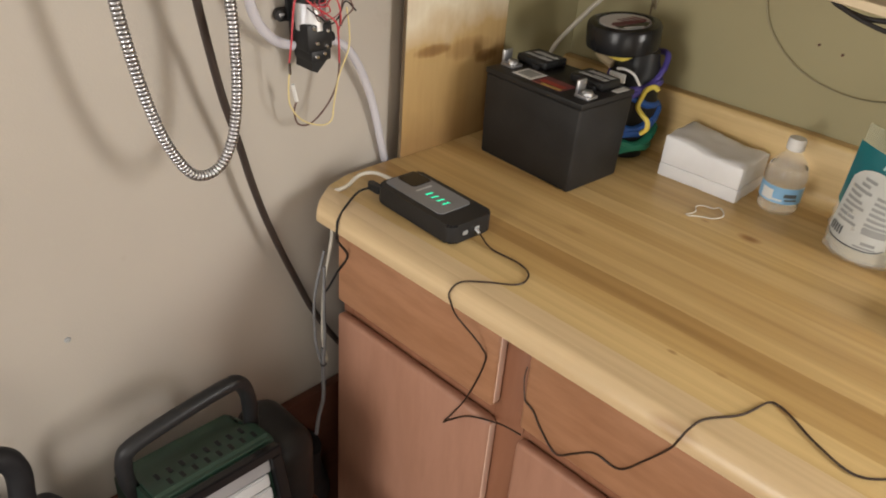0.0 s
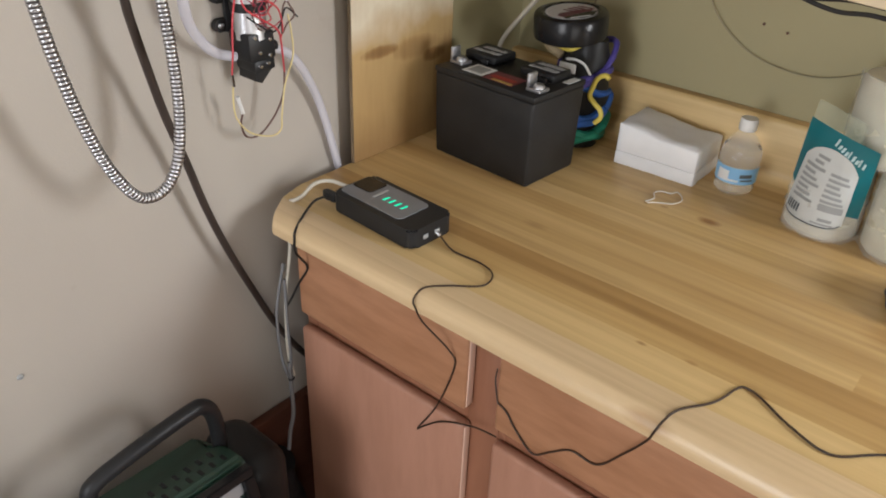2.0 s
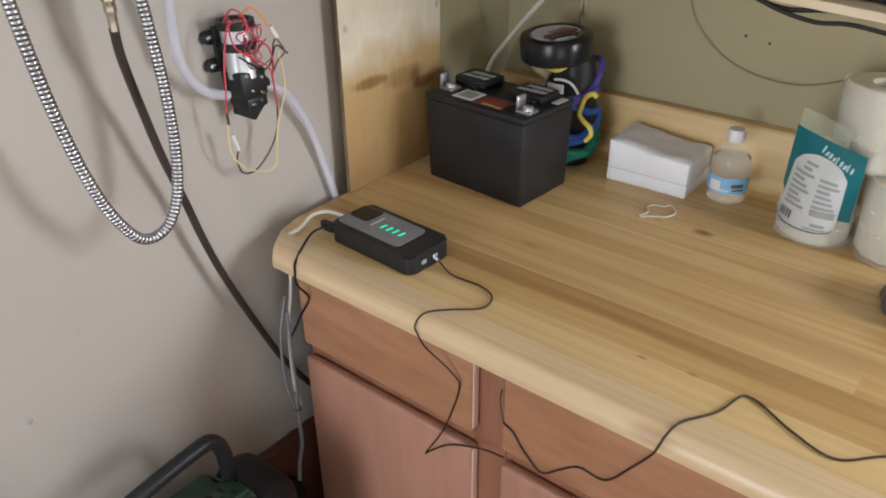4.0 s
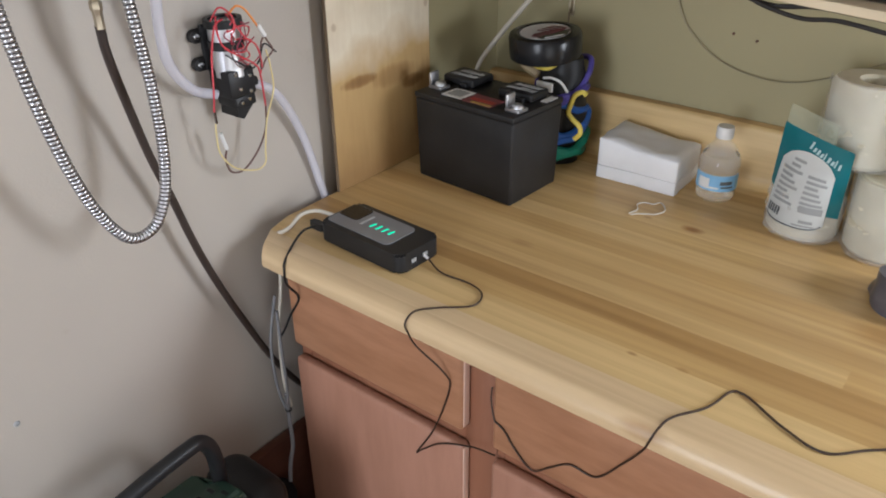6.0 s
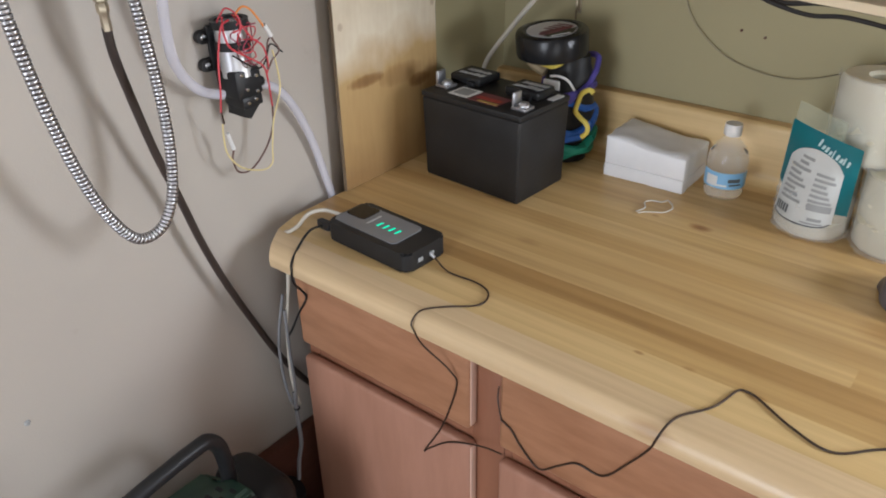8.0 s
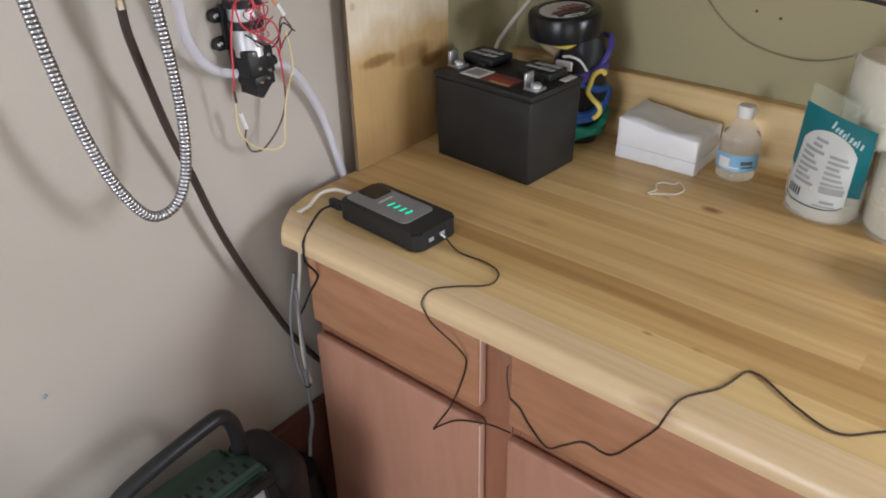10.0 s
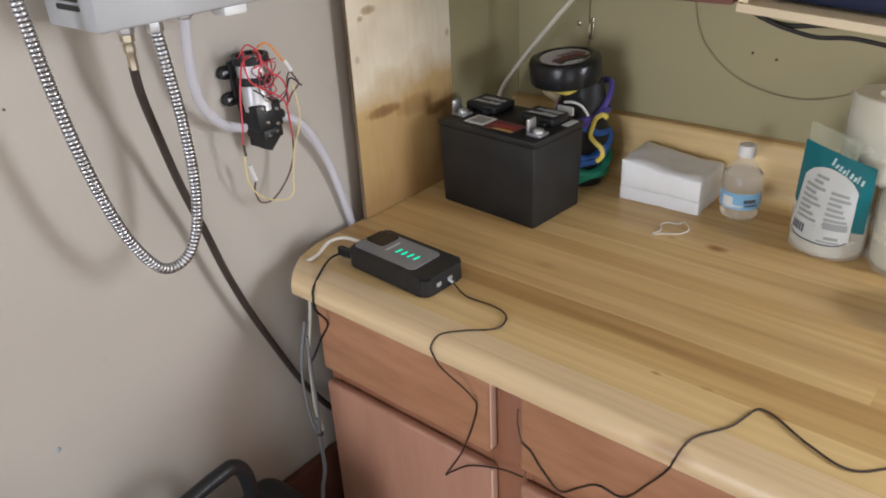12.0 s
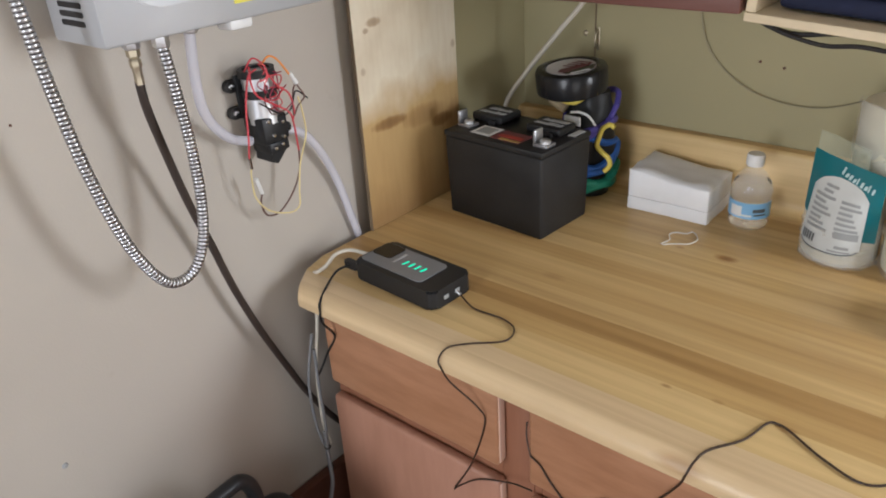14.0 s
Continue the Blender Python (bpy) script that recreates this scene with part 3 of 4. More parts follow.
tape = thing("tape_roll", "large flat black tape roll with white and maroon label", "tape", (0.192, 0.513, TOP + 0.182))
tape.rotation_euler = (radians(5), radians(-2), 0)
part("roll", lathe([(0.0, 0.0), (0.054, 0.0), (0.0585, 0.003), (0.0595, 0.01), (0.0595, 0.036), (0.057, 0.0405), (0.047, 0.042), (0.045, 0.0405), (0, 0.0402)], 56), M_BLACK_GLOSS, tape)
bm = lathe([(0, 0.0404), (0.041, 0.0404), (0.041, 0.0412), (0, 0.0413)], 40)
lab = part("label_disc", bm, M_WHITE, tape, "round white and maroon paper label")
part("label_band", extruded([(0.014, -0.038), (0.036, -0.018), (0.0405, 0.0), (0.034, 0.022), (0.026, 0.012), (0.006, -0.034)], 2, 0.0413, 0.0419), M_BLACK_GLOSS, lab)
part("label_band", extruded([(-0.004, -0.034), (0.006, -0.034), (0.027, 0.012), (0.026, 0.024), (0.012, 0.012), (-0.008, -0.022)], 2, 0.042, 0.0424), M_MAROON, lab)
for k in range(4):
    part("print_bar", box((-0.012 + 0.003 * k, -0.006 + 0.009 * k, 0.0425), (0.016 + 0.003 * k, -0.002 + 0.009 * k, 0.0429)), M_MAROON, lab)
part("print_bar", extruded([(0.02, -0.034), (0.04, -0.008), (0.037, -0.006), (0.018, -0.031)], 2, 0.0421, 0.0427), M_WHITE, lab)

# ---------------------------------------------------------------- napkins, bottle, paper pack
nap = thing("napkin_stack", "stack of folded white paper napkins on the counter", "napkins", (0.306, 0.507, TOP), 1.2)
NW, ND = 0.136, 0.098
for k in range(2):
    z0, z1 = (0.0, 0.0215) if k == 0 else (0.0218, 0.064)
    bm = bmesh.new()
    bmesh.ops.create_grid(bm, x_segments=14, y_segments=10, size=0.5)
    top = list(bm.verts)
    r = bmesh.ops.extrude_face_region(bm, geom=list(bm.faces))
    low = [v for v in r["geom"] if isinstance(v, bmesh.types.BMVert)]
    for grp, z in ((top, z1), (low, z0)):
        for v in grp:
            u, w = v.co.x + 0.5, v.co.y + 0.5
            v.co = Vector((u * NW, w * ND, z))
            if grp is top:
                edge = min(u, 1 - u, w, 1 - w)
                v.co.z -= 0.003 * max(0, 1 - edge / 0.1) ** 2 if k else 0
                v.co.z += (0.005 * max(0.0, 1 - u * 2.2) + 0.004 * math.sin(3 * u + 2) + 0.003 * noise.noise(Vector((u * 5, w * 4, 2)))) if k else 0
            v.co.x += 0.002 * noise.noise(Vector((w * 5, z * 12, 0)))
            v.co.y += 0.0025 * noise.noise(Vector((u * 5, z * 12, 7)))
    bmesh.ops.recalc_face_normals(bm, faces=bm.faces)
    bmesh.ops.bevel(bm, geom=[e for e in bm.edges if e.calc_face_angle(0) > 0.9], offset=0.0022 if k else 0.0006, segments=2, affect="EDGES", profile=0.5)
    part("folded_half", bm, M_PAPER, nap)

bot = thing("water_bottle", "small clear plastic water bottle with blue label and white cap", "bottle", (0.491, 0.551, TOP))
body = [(0, 0.003), (0.012, 0.001), (0.027, 0.0), (0.032, 0.004), (0.0335, 0.011), (0.032, 0.015), (0.0335, 0.02), (0.0325, 0.026), (0.0325, 0.05), (0.034, 0.054), (0.0335, 0.062), (0.031, 0.072), (0.0245, 0.083), (0.016, 0.091), (0.0128, 0.095), (0.0125, 0.1), (0, 0.1)]
bm = lathe([(r * 0.91, z) for r, z in body], 72)
for v in bm.verts:  # pressed flutes on the shoulder and at the foot
    deep = 0.035 if 0.06 < v.co.z < 0.088 else 0.045 if 0.002 < v.co.z < 0.018 else 0.0
    s = 1 - deep * max(0, math.cos(9 * math.atan2(v.co.y, v.co.x)))
    v.co.x, v.co.y = v.co.x * s, v.co.y * s
bbody = part("body", bm, M_SHELL, bot, "clear ribbed plastic body")
bbody.visible_shadow = False
bm = lathe([(r * 0.88, z) for r, z in body if 0.002 < z < 0.08] + [(0, 0.0715)], 40, (0, 0, 0.0012))
bwater = part("water", bm, M_WATER, bbody, "clear water")
bwater.visible_shadow = False
bm = bmesh.new()
vs = [[bm.verts.new((0.0307 * math.cos(radians(a)), 0.0307 * math.sin(radians(a)), z)) for z in (0.021, 0.047)] for a in range(-165, 21, 6)]
for p, q in zip(vs, vs[1:]):
    bm.faces.new((p[0], q[0], q[1], p[1]))
part("label_wrap", bm, M_BLUELABEL, bot, "blue printed paper label")
for a0, z0, z1, m in ((-62, 0.032, 0.038, M_DARKPRINT), (-128, 0.0242, 0.041, M_WHITE), (-58, 0.0265, 0.0295, M_DARKPRINT), (-100, 0.025, 0.028, M_WHITE)):
    bm = bmesh.new()
    vs = []
    for k in range(7):
        a = radians(a0 + 6 * k)
        vs.append([bm.verts.new((0.0311 * math.cos(a), 0.0311 * math.sin(a), z)) for z in (z0, z1)])
    for p, q in zip(vs, vs[1:]):
        bm.faces.new((p[0], q[0], q[1], p[1]))
    part("print_bar", bm, m, bot)
cap_prof = [(0, 0.099), (0.0136, 0.099), (0.0142, 0.101), (0.0142, 0.114), (0.0132, 0.117), (0, 0.1175)]
bm = lathe([(r * 0.9, z) for r, z in cap_prof], 48)
for v in bm.verts:
    if 0.1 < v.co.z < 0.115:
        s = 1 + 0.025 * math.cos(24 * math.atan2(v.co.y, v.co.x))
        v.co.x, v.co.y = v.co.x * s, v.co.y * s
part("cap", bm, M_WHITE, bot, "white ridged screw cap")

pack = thing("toilet_paper_pack", "opened plastic pack of white paper rolls with teal label", "paper rolls", (0, 0, 0))


def roll(x, y, z, h, r, seed):
    prof = [(0.019, 0.002), (r * 0.9, 0.0), (r, 0.006), (r * 1.01, h * 0.5), (r, h - 0.006), (r * 0.93, h), (0.024, h), (0.0205, h - 0.004), (0.019, h * 0.5), (0.019, 0.002)]
    bm = lathe(prof, 44, (x, y, z))
    for v in bm.verts:
        d = noise.noise(Vector((v.co.x * 18 + seed, v.co.y * 18, v.co.z * 12)))
        v.co.x += 0.003 * d
        v.co.y += 0.003 * noise.noise(Vector((v.co.y * 18, v.co.x * 18 + seed, v.co.z * 12)))
    return bm


R = 0.054
rolls = ((0.632, 0.524, TOP + 0.001, 1), (0.741, 0.525, TOP + 0.001, 2), (0.676, 0.55, TOP + 0.113, 3), (0.845, 0.54, TOP + 0.001, 4), (0.79, 0.545, TOP + 0.113, 5))
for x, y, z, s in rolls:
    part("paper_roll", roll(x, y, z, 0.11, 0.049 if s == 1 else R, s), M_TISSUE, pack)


def film(x, y, r, z0, z1, a0, a1, mat_, seed, name, label, out=0.003, parent=pack, rough=0.006):
    """A crinkled sheet wrapped round part of an upright roll, leaning out at its top."""
    bm = bmesh.new()
    nu, nv = 26, 22
    grid = []
    for j in range(nv + 1):
        row = []
        for i in range(nu + 1):
            a = radians(a0 + (a1 - a0) * i / nu)
            z = z0 + (z1 - z0) * j / nv
            q = r + out + rough * noise.noise(Vector((i * 0.35 + seed, j * 0.3, 1))) + 0.003 * noise.noise(Vector((i * 0.9, j * 0.8, seed)))
            row.append(bm.verts.new((x + q * math.cos(a), y + q * math.sin(a), z)))
        grid.append(row)
    for j in range(nv):
        for i in range(nu):
            bm.faces.new((grid[j][i], grid[j][i + 1], grid[j + 1][i + 1], grid[j + 1][i]))
    return part(name, bm, mat_, parent, label)


film(0.741, 0.525, R, TOP + 0.001, TOP + 0.11, 170, 400, M_FILM, 5, "plastic_film", "crinkled clear plastic film")
film(0.632, 0.524, 0.049, TOP + 0.001, TOP + 0.07, 150, 350, M_FILM, 9, "plastic_film", "crinkled clear plastic film")
film(0.676, 0.55, R, TOP + 0.113, TOP + 0.228, 180, 380, M_FILM, 14, "plastic_film", "crinkled clear plastic film")


# the printed label: round the roll at its foot, pulled flat towards its top
def sheet_point(u, v, lift=0.0):
    """A place on the printed sheet: u from its left to its right edge, v from the roll's foot to its top."""
    a = radians(192 + 140 * u)
    q = 0.0535 + lift
    low = Vector((0.632 + q * math.cos(a), 0.524 + q * math.sin(a), TOP + 0.005))
    bow = 0.008 * math.sin(math.pi * u) + lift
    high = Vector((0.586, 0.496, 1.073)).lerp(Vector((0.684, 0.468, 1.058)), u) + Vector((0.25, -0.96, 0.1)).normalized() * bow
    w = 0.0 if v <= 0 else v ** 1.3
    p = low.lerp(high, w)
    p.z = low.z + (high.z - low.z) * v
    n3 = 0.0025 * noise.noise(Vector((u * 4, v * 5, 3)))
    return p + Vector((0.25, -0.96, 0.0)) * n3


def sheet(outline_fn, m, name, parent, label="", lift=0.0, nu=16, nv=14):
    bm = bmesh.new()
    grid = [[bm.verts.new(sheet_point(*outline_fn(i / nu, j / nv), lift)) for i in range(nu + 1)] for j in range(nv + 1)]
    for j in range(nv):
        for i in range(nu):
            bm.faces.new((grid[j][i], grid[j][i + 1], grid[j + 1][i + 1], grid[j + 1][i]))
    return part(name, bm, m, parent, label)


def patch(u0, v0, u1, v1):
    return lambda u, v: (u0 + (u1 - u0) * u, v0 + (v1 - v0) * v)


sheet(patch(-0.02, 0.0, 1.02, 0.45), M_FILM, "plastic_film", pack, "crinkled clear plastic film", 0.0)
tl = sheet(lambda u, v: (u, 1 - (1 - v) * (0.58 + 0.16 * u)), M_TEAL, "printed_label", pack, "teal printed plastic label", 0.001)
sheet(patch(0.02, 1.0, 0.72, 1.17), M_STRIP, "label_strip", tl, "pale green see-through edge of the label", 0.001, 8, 3)


def panel_edge(u, v):
    """A panel with an arched top and rounded foot."""
    top = 0.7 + 0.15 * math.sin(math.pi * min(1, max(0, (u - 0.04) / 0.92))) ** 0.45
    foot = 0.13 + 0.05 * (2 * u - 1) ** 6
    return 0.13 + 0.7 * u, foot + (top - foot) * v


sheet(panel_edge, M_PANEL, "info_panel", tl, "white information panel with grey print", 0.0022)
sheet(lambda u, v: (0.15 + 0.66 * u, 0.125 + 0.045 * (2 * u - 1) ** 6 + 0.014 * v), M_DARKPRINT, "print_bar", tl, "", 0.0026, 12, 1)
for k in range(9):  # lines of small print in two columns
    v0 = 0.735 - 0.052 * k
    lines = [(0.3 - 0.012 * k if k < 2 else 0.2, 0.36 + 0.1 * (k == 0) + 0.05 * (k % 3))]
    if k > 1:
        lines.append((0.53, 0.68 + 0.03 * (k % 4)))
    for u0, u1 in lines:
        sheet(patch(u0, v0, u1, v0 + 0.028), M_PRINT, "print_bar", tl, "", 0.003, 4, 1)
for k in range(5):
    sheet(patch(0.18 + 0.037 * k, 0.19, 0.203 + 0.037 * k, 0.27), M_DARKPRINT, "print_bar", tl, "", 0.003, 1, 1)
for u0, v0, u1, v1 in ((0.54, 0.29, 0.79, 0.36), (0.58, 0.19, 0.72, 0.22), (0.52, 0.155, 0.74, 0.17)):
    sheet(patch(u0, v0, u1, v1), M_PRINT, "print_bar", tl, "", 0.003, 4, 1)
# the maker's mark: a slanting row of pale strokes
for k, (w, h) in enumerate(((0.03, 0.07), (0.035, 0.04), (0.035, 0.05), (0.035, 0.04), (0.018, 0.07), (0.035, 0.055), (0.04, 0.045), (0.02, 0.075), (0.03, 0.06))):
    u0 = 0.42 + 0.05 * k
    v0 = 0.885 - 0.012 * k
    sheet(lambda u, v, u0=u0, v0=v0, w=w, h=h: (u0 + w * u + 0.02 * v, v0 + h * v), M_TEALTXT, "logo_stroke", tl, "", 0.003, 2, 2)

greyb = thing("small_plastic_bag", "small crumpled grey plastic bag on the counter", "plastic bag", (0.797, 0.385, TOP))
part("bag", lump(0.05, 0.045, 8, 30, 8, 0.22), M_GREYBAG, greyb)

band = [(0.413, 0.411), (0.418, 0.43), (0.41, 0.447), (0.416, 0.459), (0.43, 0.462), (0.436, 0.473), (0.448, 0.462), (0.453, 0.448), (0.447, 0.432), (0.436, 0.425), (0.424, 0.417), (0.417, 0.409)]
rb = thing("string_loop", "loop of cream-coloured string lying on the counter", "string")
part("loop", wire([(x, y, TOP + 0.0022) for x, y in band], 0.0011, 6, 5), M_CREAM, rb)

# ---------------------------------------------------------------- charger
chg = thing("power_bank", "black and grey power unit with four green lights", "charger", (0.096, 0.0735, TOP), -3.0)
CW, CD, CH = 0.159, 0.08, 0.0295
bm = extruded(rounded(CW, CD, 0.012, 9, (CW / 2, CD / 2)), 2, 0.0015, CH)
bmesh.ops.bevel(bm, geom=[e for e in bm.edges if abs(e.verts[0].co.z - e.verts[1].co.z) < 1e-6], offset=0.003, segments=2, affect="EDGES")
part("housing", bm, M_BLACK, chg)
bm = extruded(rounded(0.122, 0.06, 0.009, 5, (0.064, 0.041)), 2, CH - 0.0005, CH + 0.0012)
panel = part("top_panel", bm, M_GREYPANEL, chg, "grey raised top panel")
part("dark_window", extruded(rounded(0.038, 0.036, 0.006, 4, (0.0235, 0.0515)), 2, CH + 0.0013, CH + 0.002), M_BLACK_GLOSS, panel)
for k in range(4):
    x = 0.069 + 0.0118 * k
    y = 0.039
    part("green_light", extruded([(x - 0.0008, y - 0.006), (x + 0.0022, y - 0.005), (x + 0.0032, y + 0.0062), (x + 0.0004, y + 0.0055)], 2, CH + 0.0013, CH + 0.0019), M_LED, panel, "lit green indicator")
part("print_bar", box((0.0515, 0.03, CH + 0.0013), (0.0555, 0.058, CH + 0.0017)), M_PALEPRINT, panel)
for y in (0.022, 0.044):
    part("socket", box((CW - 0.0005, y, 0.011), (CW + 0.001, y + 0.009, 0.017), 0.0005), M_PRINT, chg, "small metal socket")

# ---------------------------------------------------------------- cords on and by the counter
cord = thing("thin_black_cord", "thin black cord running from the charger over the counter", "cord")
c1 = [(0.254, 0.112, TOP + 0.014), (0.266, 0.112, TOP + 0.008), (0.294, 0.104, TOP + 0.002), (0.339, 0.105, TOP + 0.002), (0.366, 0.094, TOP + 0.002), (0.372, 0.066, TOP + 0.002), (0.342, 0.038, TOP + 0.002), (0.322, 0.014, TOP + 0.0015), (0.319, -0.0015, 0.901), (0.323, -0.001, 0.887), (0.33, 0.006, 0.866), (0.361, 0.02, 0.832), (0.366, 0.0262, 0.804), (0.341, 0.0262, 0.724), (0.308, 0.0262, 0.66), (0.319, 0.0262, 0.671), (0.353, 0.0255, 0.702), (0.401, 0.03, 0.72), (0.438, 0.0262, 0.731)]
part("cord_run", wire(c1, 0.0012, 8), M_BROWNBLACK, cord)
part("plug", wire([(0.254, 0.112, TOP + 0.014), (0.264, 0.1122, TOP + 0.0095)], 0.0022, 10, 3), M_STEEL_DULL, cord, "small metal plug")
c2 = [(0.436, 0.0262, 0.788), (0.451, 0.0262, 0.78), (0.466, 0.0262, 0.761), (0.493, 0.0262, 0.74), (0.518, 0.0262, 0.76), (0.543, 0.0262, 0.78), (0.577, 0.0255, 0.782), (0.607, 0.018, 0.826), (0.632, 0.005, 0.872), (0.64, -0.0015, 0.895), (0.644, 0.006, TOP - 0.002), (0.65, 0.027, TOP + 0.0018), (0.672, 0.062, TOP + 0.0018), (0.682, 0.1, TOP + 0.0018), (0.692, 0.105, TOP + 0.0018), (0.706, 0.1, TOP + 0.0018), (0.743, 0.079, TOP + 0.0018), (0.785, 0.068, TOP + 0.0018), (0.824, 0.103, TOP + 0.0018), (0.9, 0.16, TOP + 0.0018), (1.0, 0.2, TOP + 0.0018)]
cord2 = thing("thin_black_cord", "thin black cord hanging over the counter edge", "cord")
part("cord_run", wire(c2, 0.0013, 8), M_BROWNBLACK, cord2)
part("loose_end", wire([(0.436, 0.0262, 0.788), (0.43, 0.03, 0.799), (0.4235, 0.036, 0.811), (0.4235, 0.038, 0.826), (0.431, 0.0265, 0.836)], 0.0009, 8), M_BROWNBLACK, cord2)

usb = thing("charging_cable", "black charging cable with plug draped over the edge", "cable")
part("plug", extruded(rounded(0.026, 0.011, 0.004, 4, (0.083, 0.083)), 2, TOP + 0.009, TOP + 0.02), M_BLACK, usb, "black rectangular plug")
part("cable_run", wire([(0.083, 0.08, 0.925), (0.075, 0.06, 0.922), (0.083, 0.03, 0.9125), (0.096, 0.004, 0.904), (0.1, -0.0015, 0.894), (0.092, 0.006, 0.866), (0.09, 0.0262, 0.832), (0.068, 0.0262, 0.794), (0.05, 0.026, 0.76), (0.03, 0.03, 0.731)], 0.0018, 8), M_BLACK, usb)
crm = thing("cream_power_cord", "cream power cord arching from the charger down the cabinet side", "cord")
part("cord_run", wire([(0.104, 0.112, TOP + 0.022), (0.088, 0.108, TOP + 0.023), (0.063, 0.1, TOP + 0.025), (0.05, 0.082, TOP + 0.022), (0.046, 0.063, TOP + 0.009), (0.04, 0.052, TOP + 0.003), (0.028, 0.052, TOP - 0.005), (0.021, 0.052, TOP - 0.03), (0.03, 0.045, TOP - 0.08), (0.03, 0.03, TOP - 0.16), (0.04, 0.018, TOP - 0.25), (0.048, 0.02, TOP - 0.3)], 0.003, 10), M_CREAM, crm)
gry = thing("grey_cord_bundle", "looped grey cords tied beside the cabinet", "cord")
part("cord_run", wire([(0.03, 0.03, TOP - 0.1), (0.028, 0.012, TOP - 0.18), (0.034, 0.008, TOP - 0.26), (0.048, 0.01, TOP - 0.3), (0.05, 0.014, TOP - 0.26), (0.044, 0.018, TOP - 0.2), (0.04, 0.022, TOP - 0.12)], 0.0024, 8), M_GREYCORD, gry)
part("cord_run", wire([(0.048, 0.012, TOP - 0.27), (0.053, 0.008, TOP - 0.32), (0.055, 0.006, TOP - 0.37), (0.05, 0.0, TOP - 0.41), (0.048, -0.004, TOP - 0.45)], 0.0034, 10), M_GREYCORD, gry)
for z in (TOP - 0.3, TOP - 0.34):
    part("tie", lathe([(0.0045, -0.002), (0.0055, -0.001), (0.0055, 0.001), (0.0045, 0.002)], 12, (0.0515, 0.01, z)), M_BLACK, gry)

# ---------------------------------------------------------------- water heater, hoses and pump on the side wall
wh = thing("water_heater", "grey metal wall-mounted water heater with side vents", "water heater")
HX, HY0, HY1, HZ = 0.12, -0.222, 0.09, 1.306
part("body", box((0.018, HY0, HZ), (HX, HY1, HZ + 0.46), 0.004, 2), M_SILVER, wh)
part("wall_plate", box((0.0, HY0 + 0.03, HZ + 0.02), (0.0185, HY1 - 0.03, HZ + 0.44)), M_SILVER_DK, wh)
bm = extruded(rounded(0.245, 0.385, 0.03, 6, (-0.066, HZ + 0.2225)), 0, HX - 0.001, HX + 0.003)
bmesh.ops.bevel(bm, geom=[e for e in bm.edges if all(v.co.x > HX + 0.002 for v in e.verts)], offset=0.0018, segments=2, affect="EDGES")
part("front_panel", bm, M_SILVER, wh, "raised front panel with rounded corners")
for k in range(9):
    z = HZ + 0.022 + 0.0088 * k
    bm = extruded(rounded(0.046, 0.0055, 0.0026, 4, (0.07, z)), 1, HY0 - 0.001, HY0 + 0.002)
    part("vent_slot", bm, M_BLACK, wh)
part("sticker", box((HX + 0.0002, -0.068, HZ + 0.018), (HX + 0.001, -0.02, HZ + 0.034)), M_YLABEL, wh, "yellow warning sticker")
part("drain_knob", box((0.068, -0.062, HZ - 0.015), (0.096, -0.03, HZ - 0.0002), 0.004), M_WHITE, wh, "white plastic knob below")
for y, z in ((-0.171, 0.0), (-0.15, 0.0), (-0.091, 0.0)):
    part("inlet", lathe([(0, 0.001), (0.009, 0.001), (0.009, -0.012), (0.0075, -0.014), (0, -0.014)], 6, ({-0.171: 0.0735, -0.15: 0.096, -0.091: 0.06}[y], y, HZ)), M_STEEL_DULL, wh, "threaded metal inlet")

hose = thing("shower_hose", "bright ridged stainless steel shower hose hanging in a loop", "hose")
hp = [(0.03, -0.285, 1.72), (0.06, -0.287, 1.6), (0.09, -0.286, 1.46), (0.1, -0.282, 1.363), (0.1, -0.278, 1.318), (0.1, -0.272, 1.257), (0.1, -0.264, 1.197), (0.1, -0.251, 1.132), (0.1, -0.233, 1.077), (0.1, -0.207, 1.037), (0.1, -0.176, 1.037), (0.1, -0.155, 1.068), (0.1, -0.145, 1.122), (0.1, -0.144, 1.19), (0.099, -0.148, 1.26), (0.096, -0.15, 1.3)]
line = spline(hp, 40)
# even steps, six to a ridge
ev, acc, step = [line[0]], 0.0, 0.0047 / 6
for p, q in zip(line, line[1:]):
    d = (q - p).length
    while acc + d >= step:
        p = p.lerp(q, (step - acc) / d)
        d = (q - p).length
        ev.append(p)
        acc = 0.0
    acc += d
part("ridged_tube", sweep(ev, lambda i: (0.0052, 0.006, 0.0064, 0.0065, 0.0064, 0.006)[i % 6], 18), M_HOSE, hose)
part("inner_sleeve", wire(hp, 0.0057, 14), M_BLACK, hose, "dark sleeve showing between the ridges")

gas = thing("gas_hose", "black rubber gas hose with brass end fitting", "hose")
part("rubber_tube", wire([(0.072, -0.171, 1.258), (0.066, -0.166, 1.223), (0.05, -0.146, 1.154), (0.042, -0.129, 1.091), (0.036, -0.109, 1.029), (0.034, -0.09, 0.958), (0.032, -0.066, 0.886), (0.03, -0.03, 0.796), (0.028, 0.017, 0.691), (0.025, 0.08, 0.59), (0.022, 0.16, 0.5)], 0.0051, 12), M_GASHOSE, gas)
part("brass_fitting", lathe([(0, 0.042), (0.0074, 0.042), (0.0074, 0.028), (0.005, 0.026), (0.0064, 0.024), (0.0064, 0.017), (0.005, 0.015), (0.005, -0.002), (0, -0.002)], 6, (0.0735, -0.171, 1.257)), M_BRASS, gas, "brass threaded fitting")

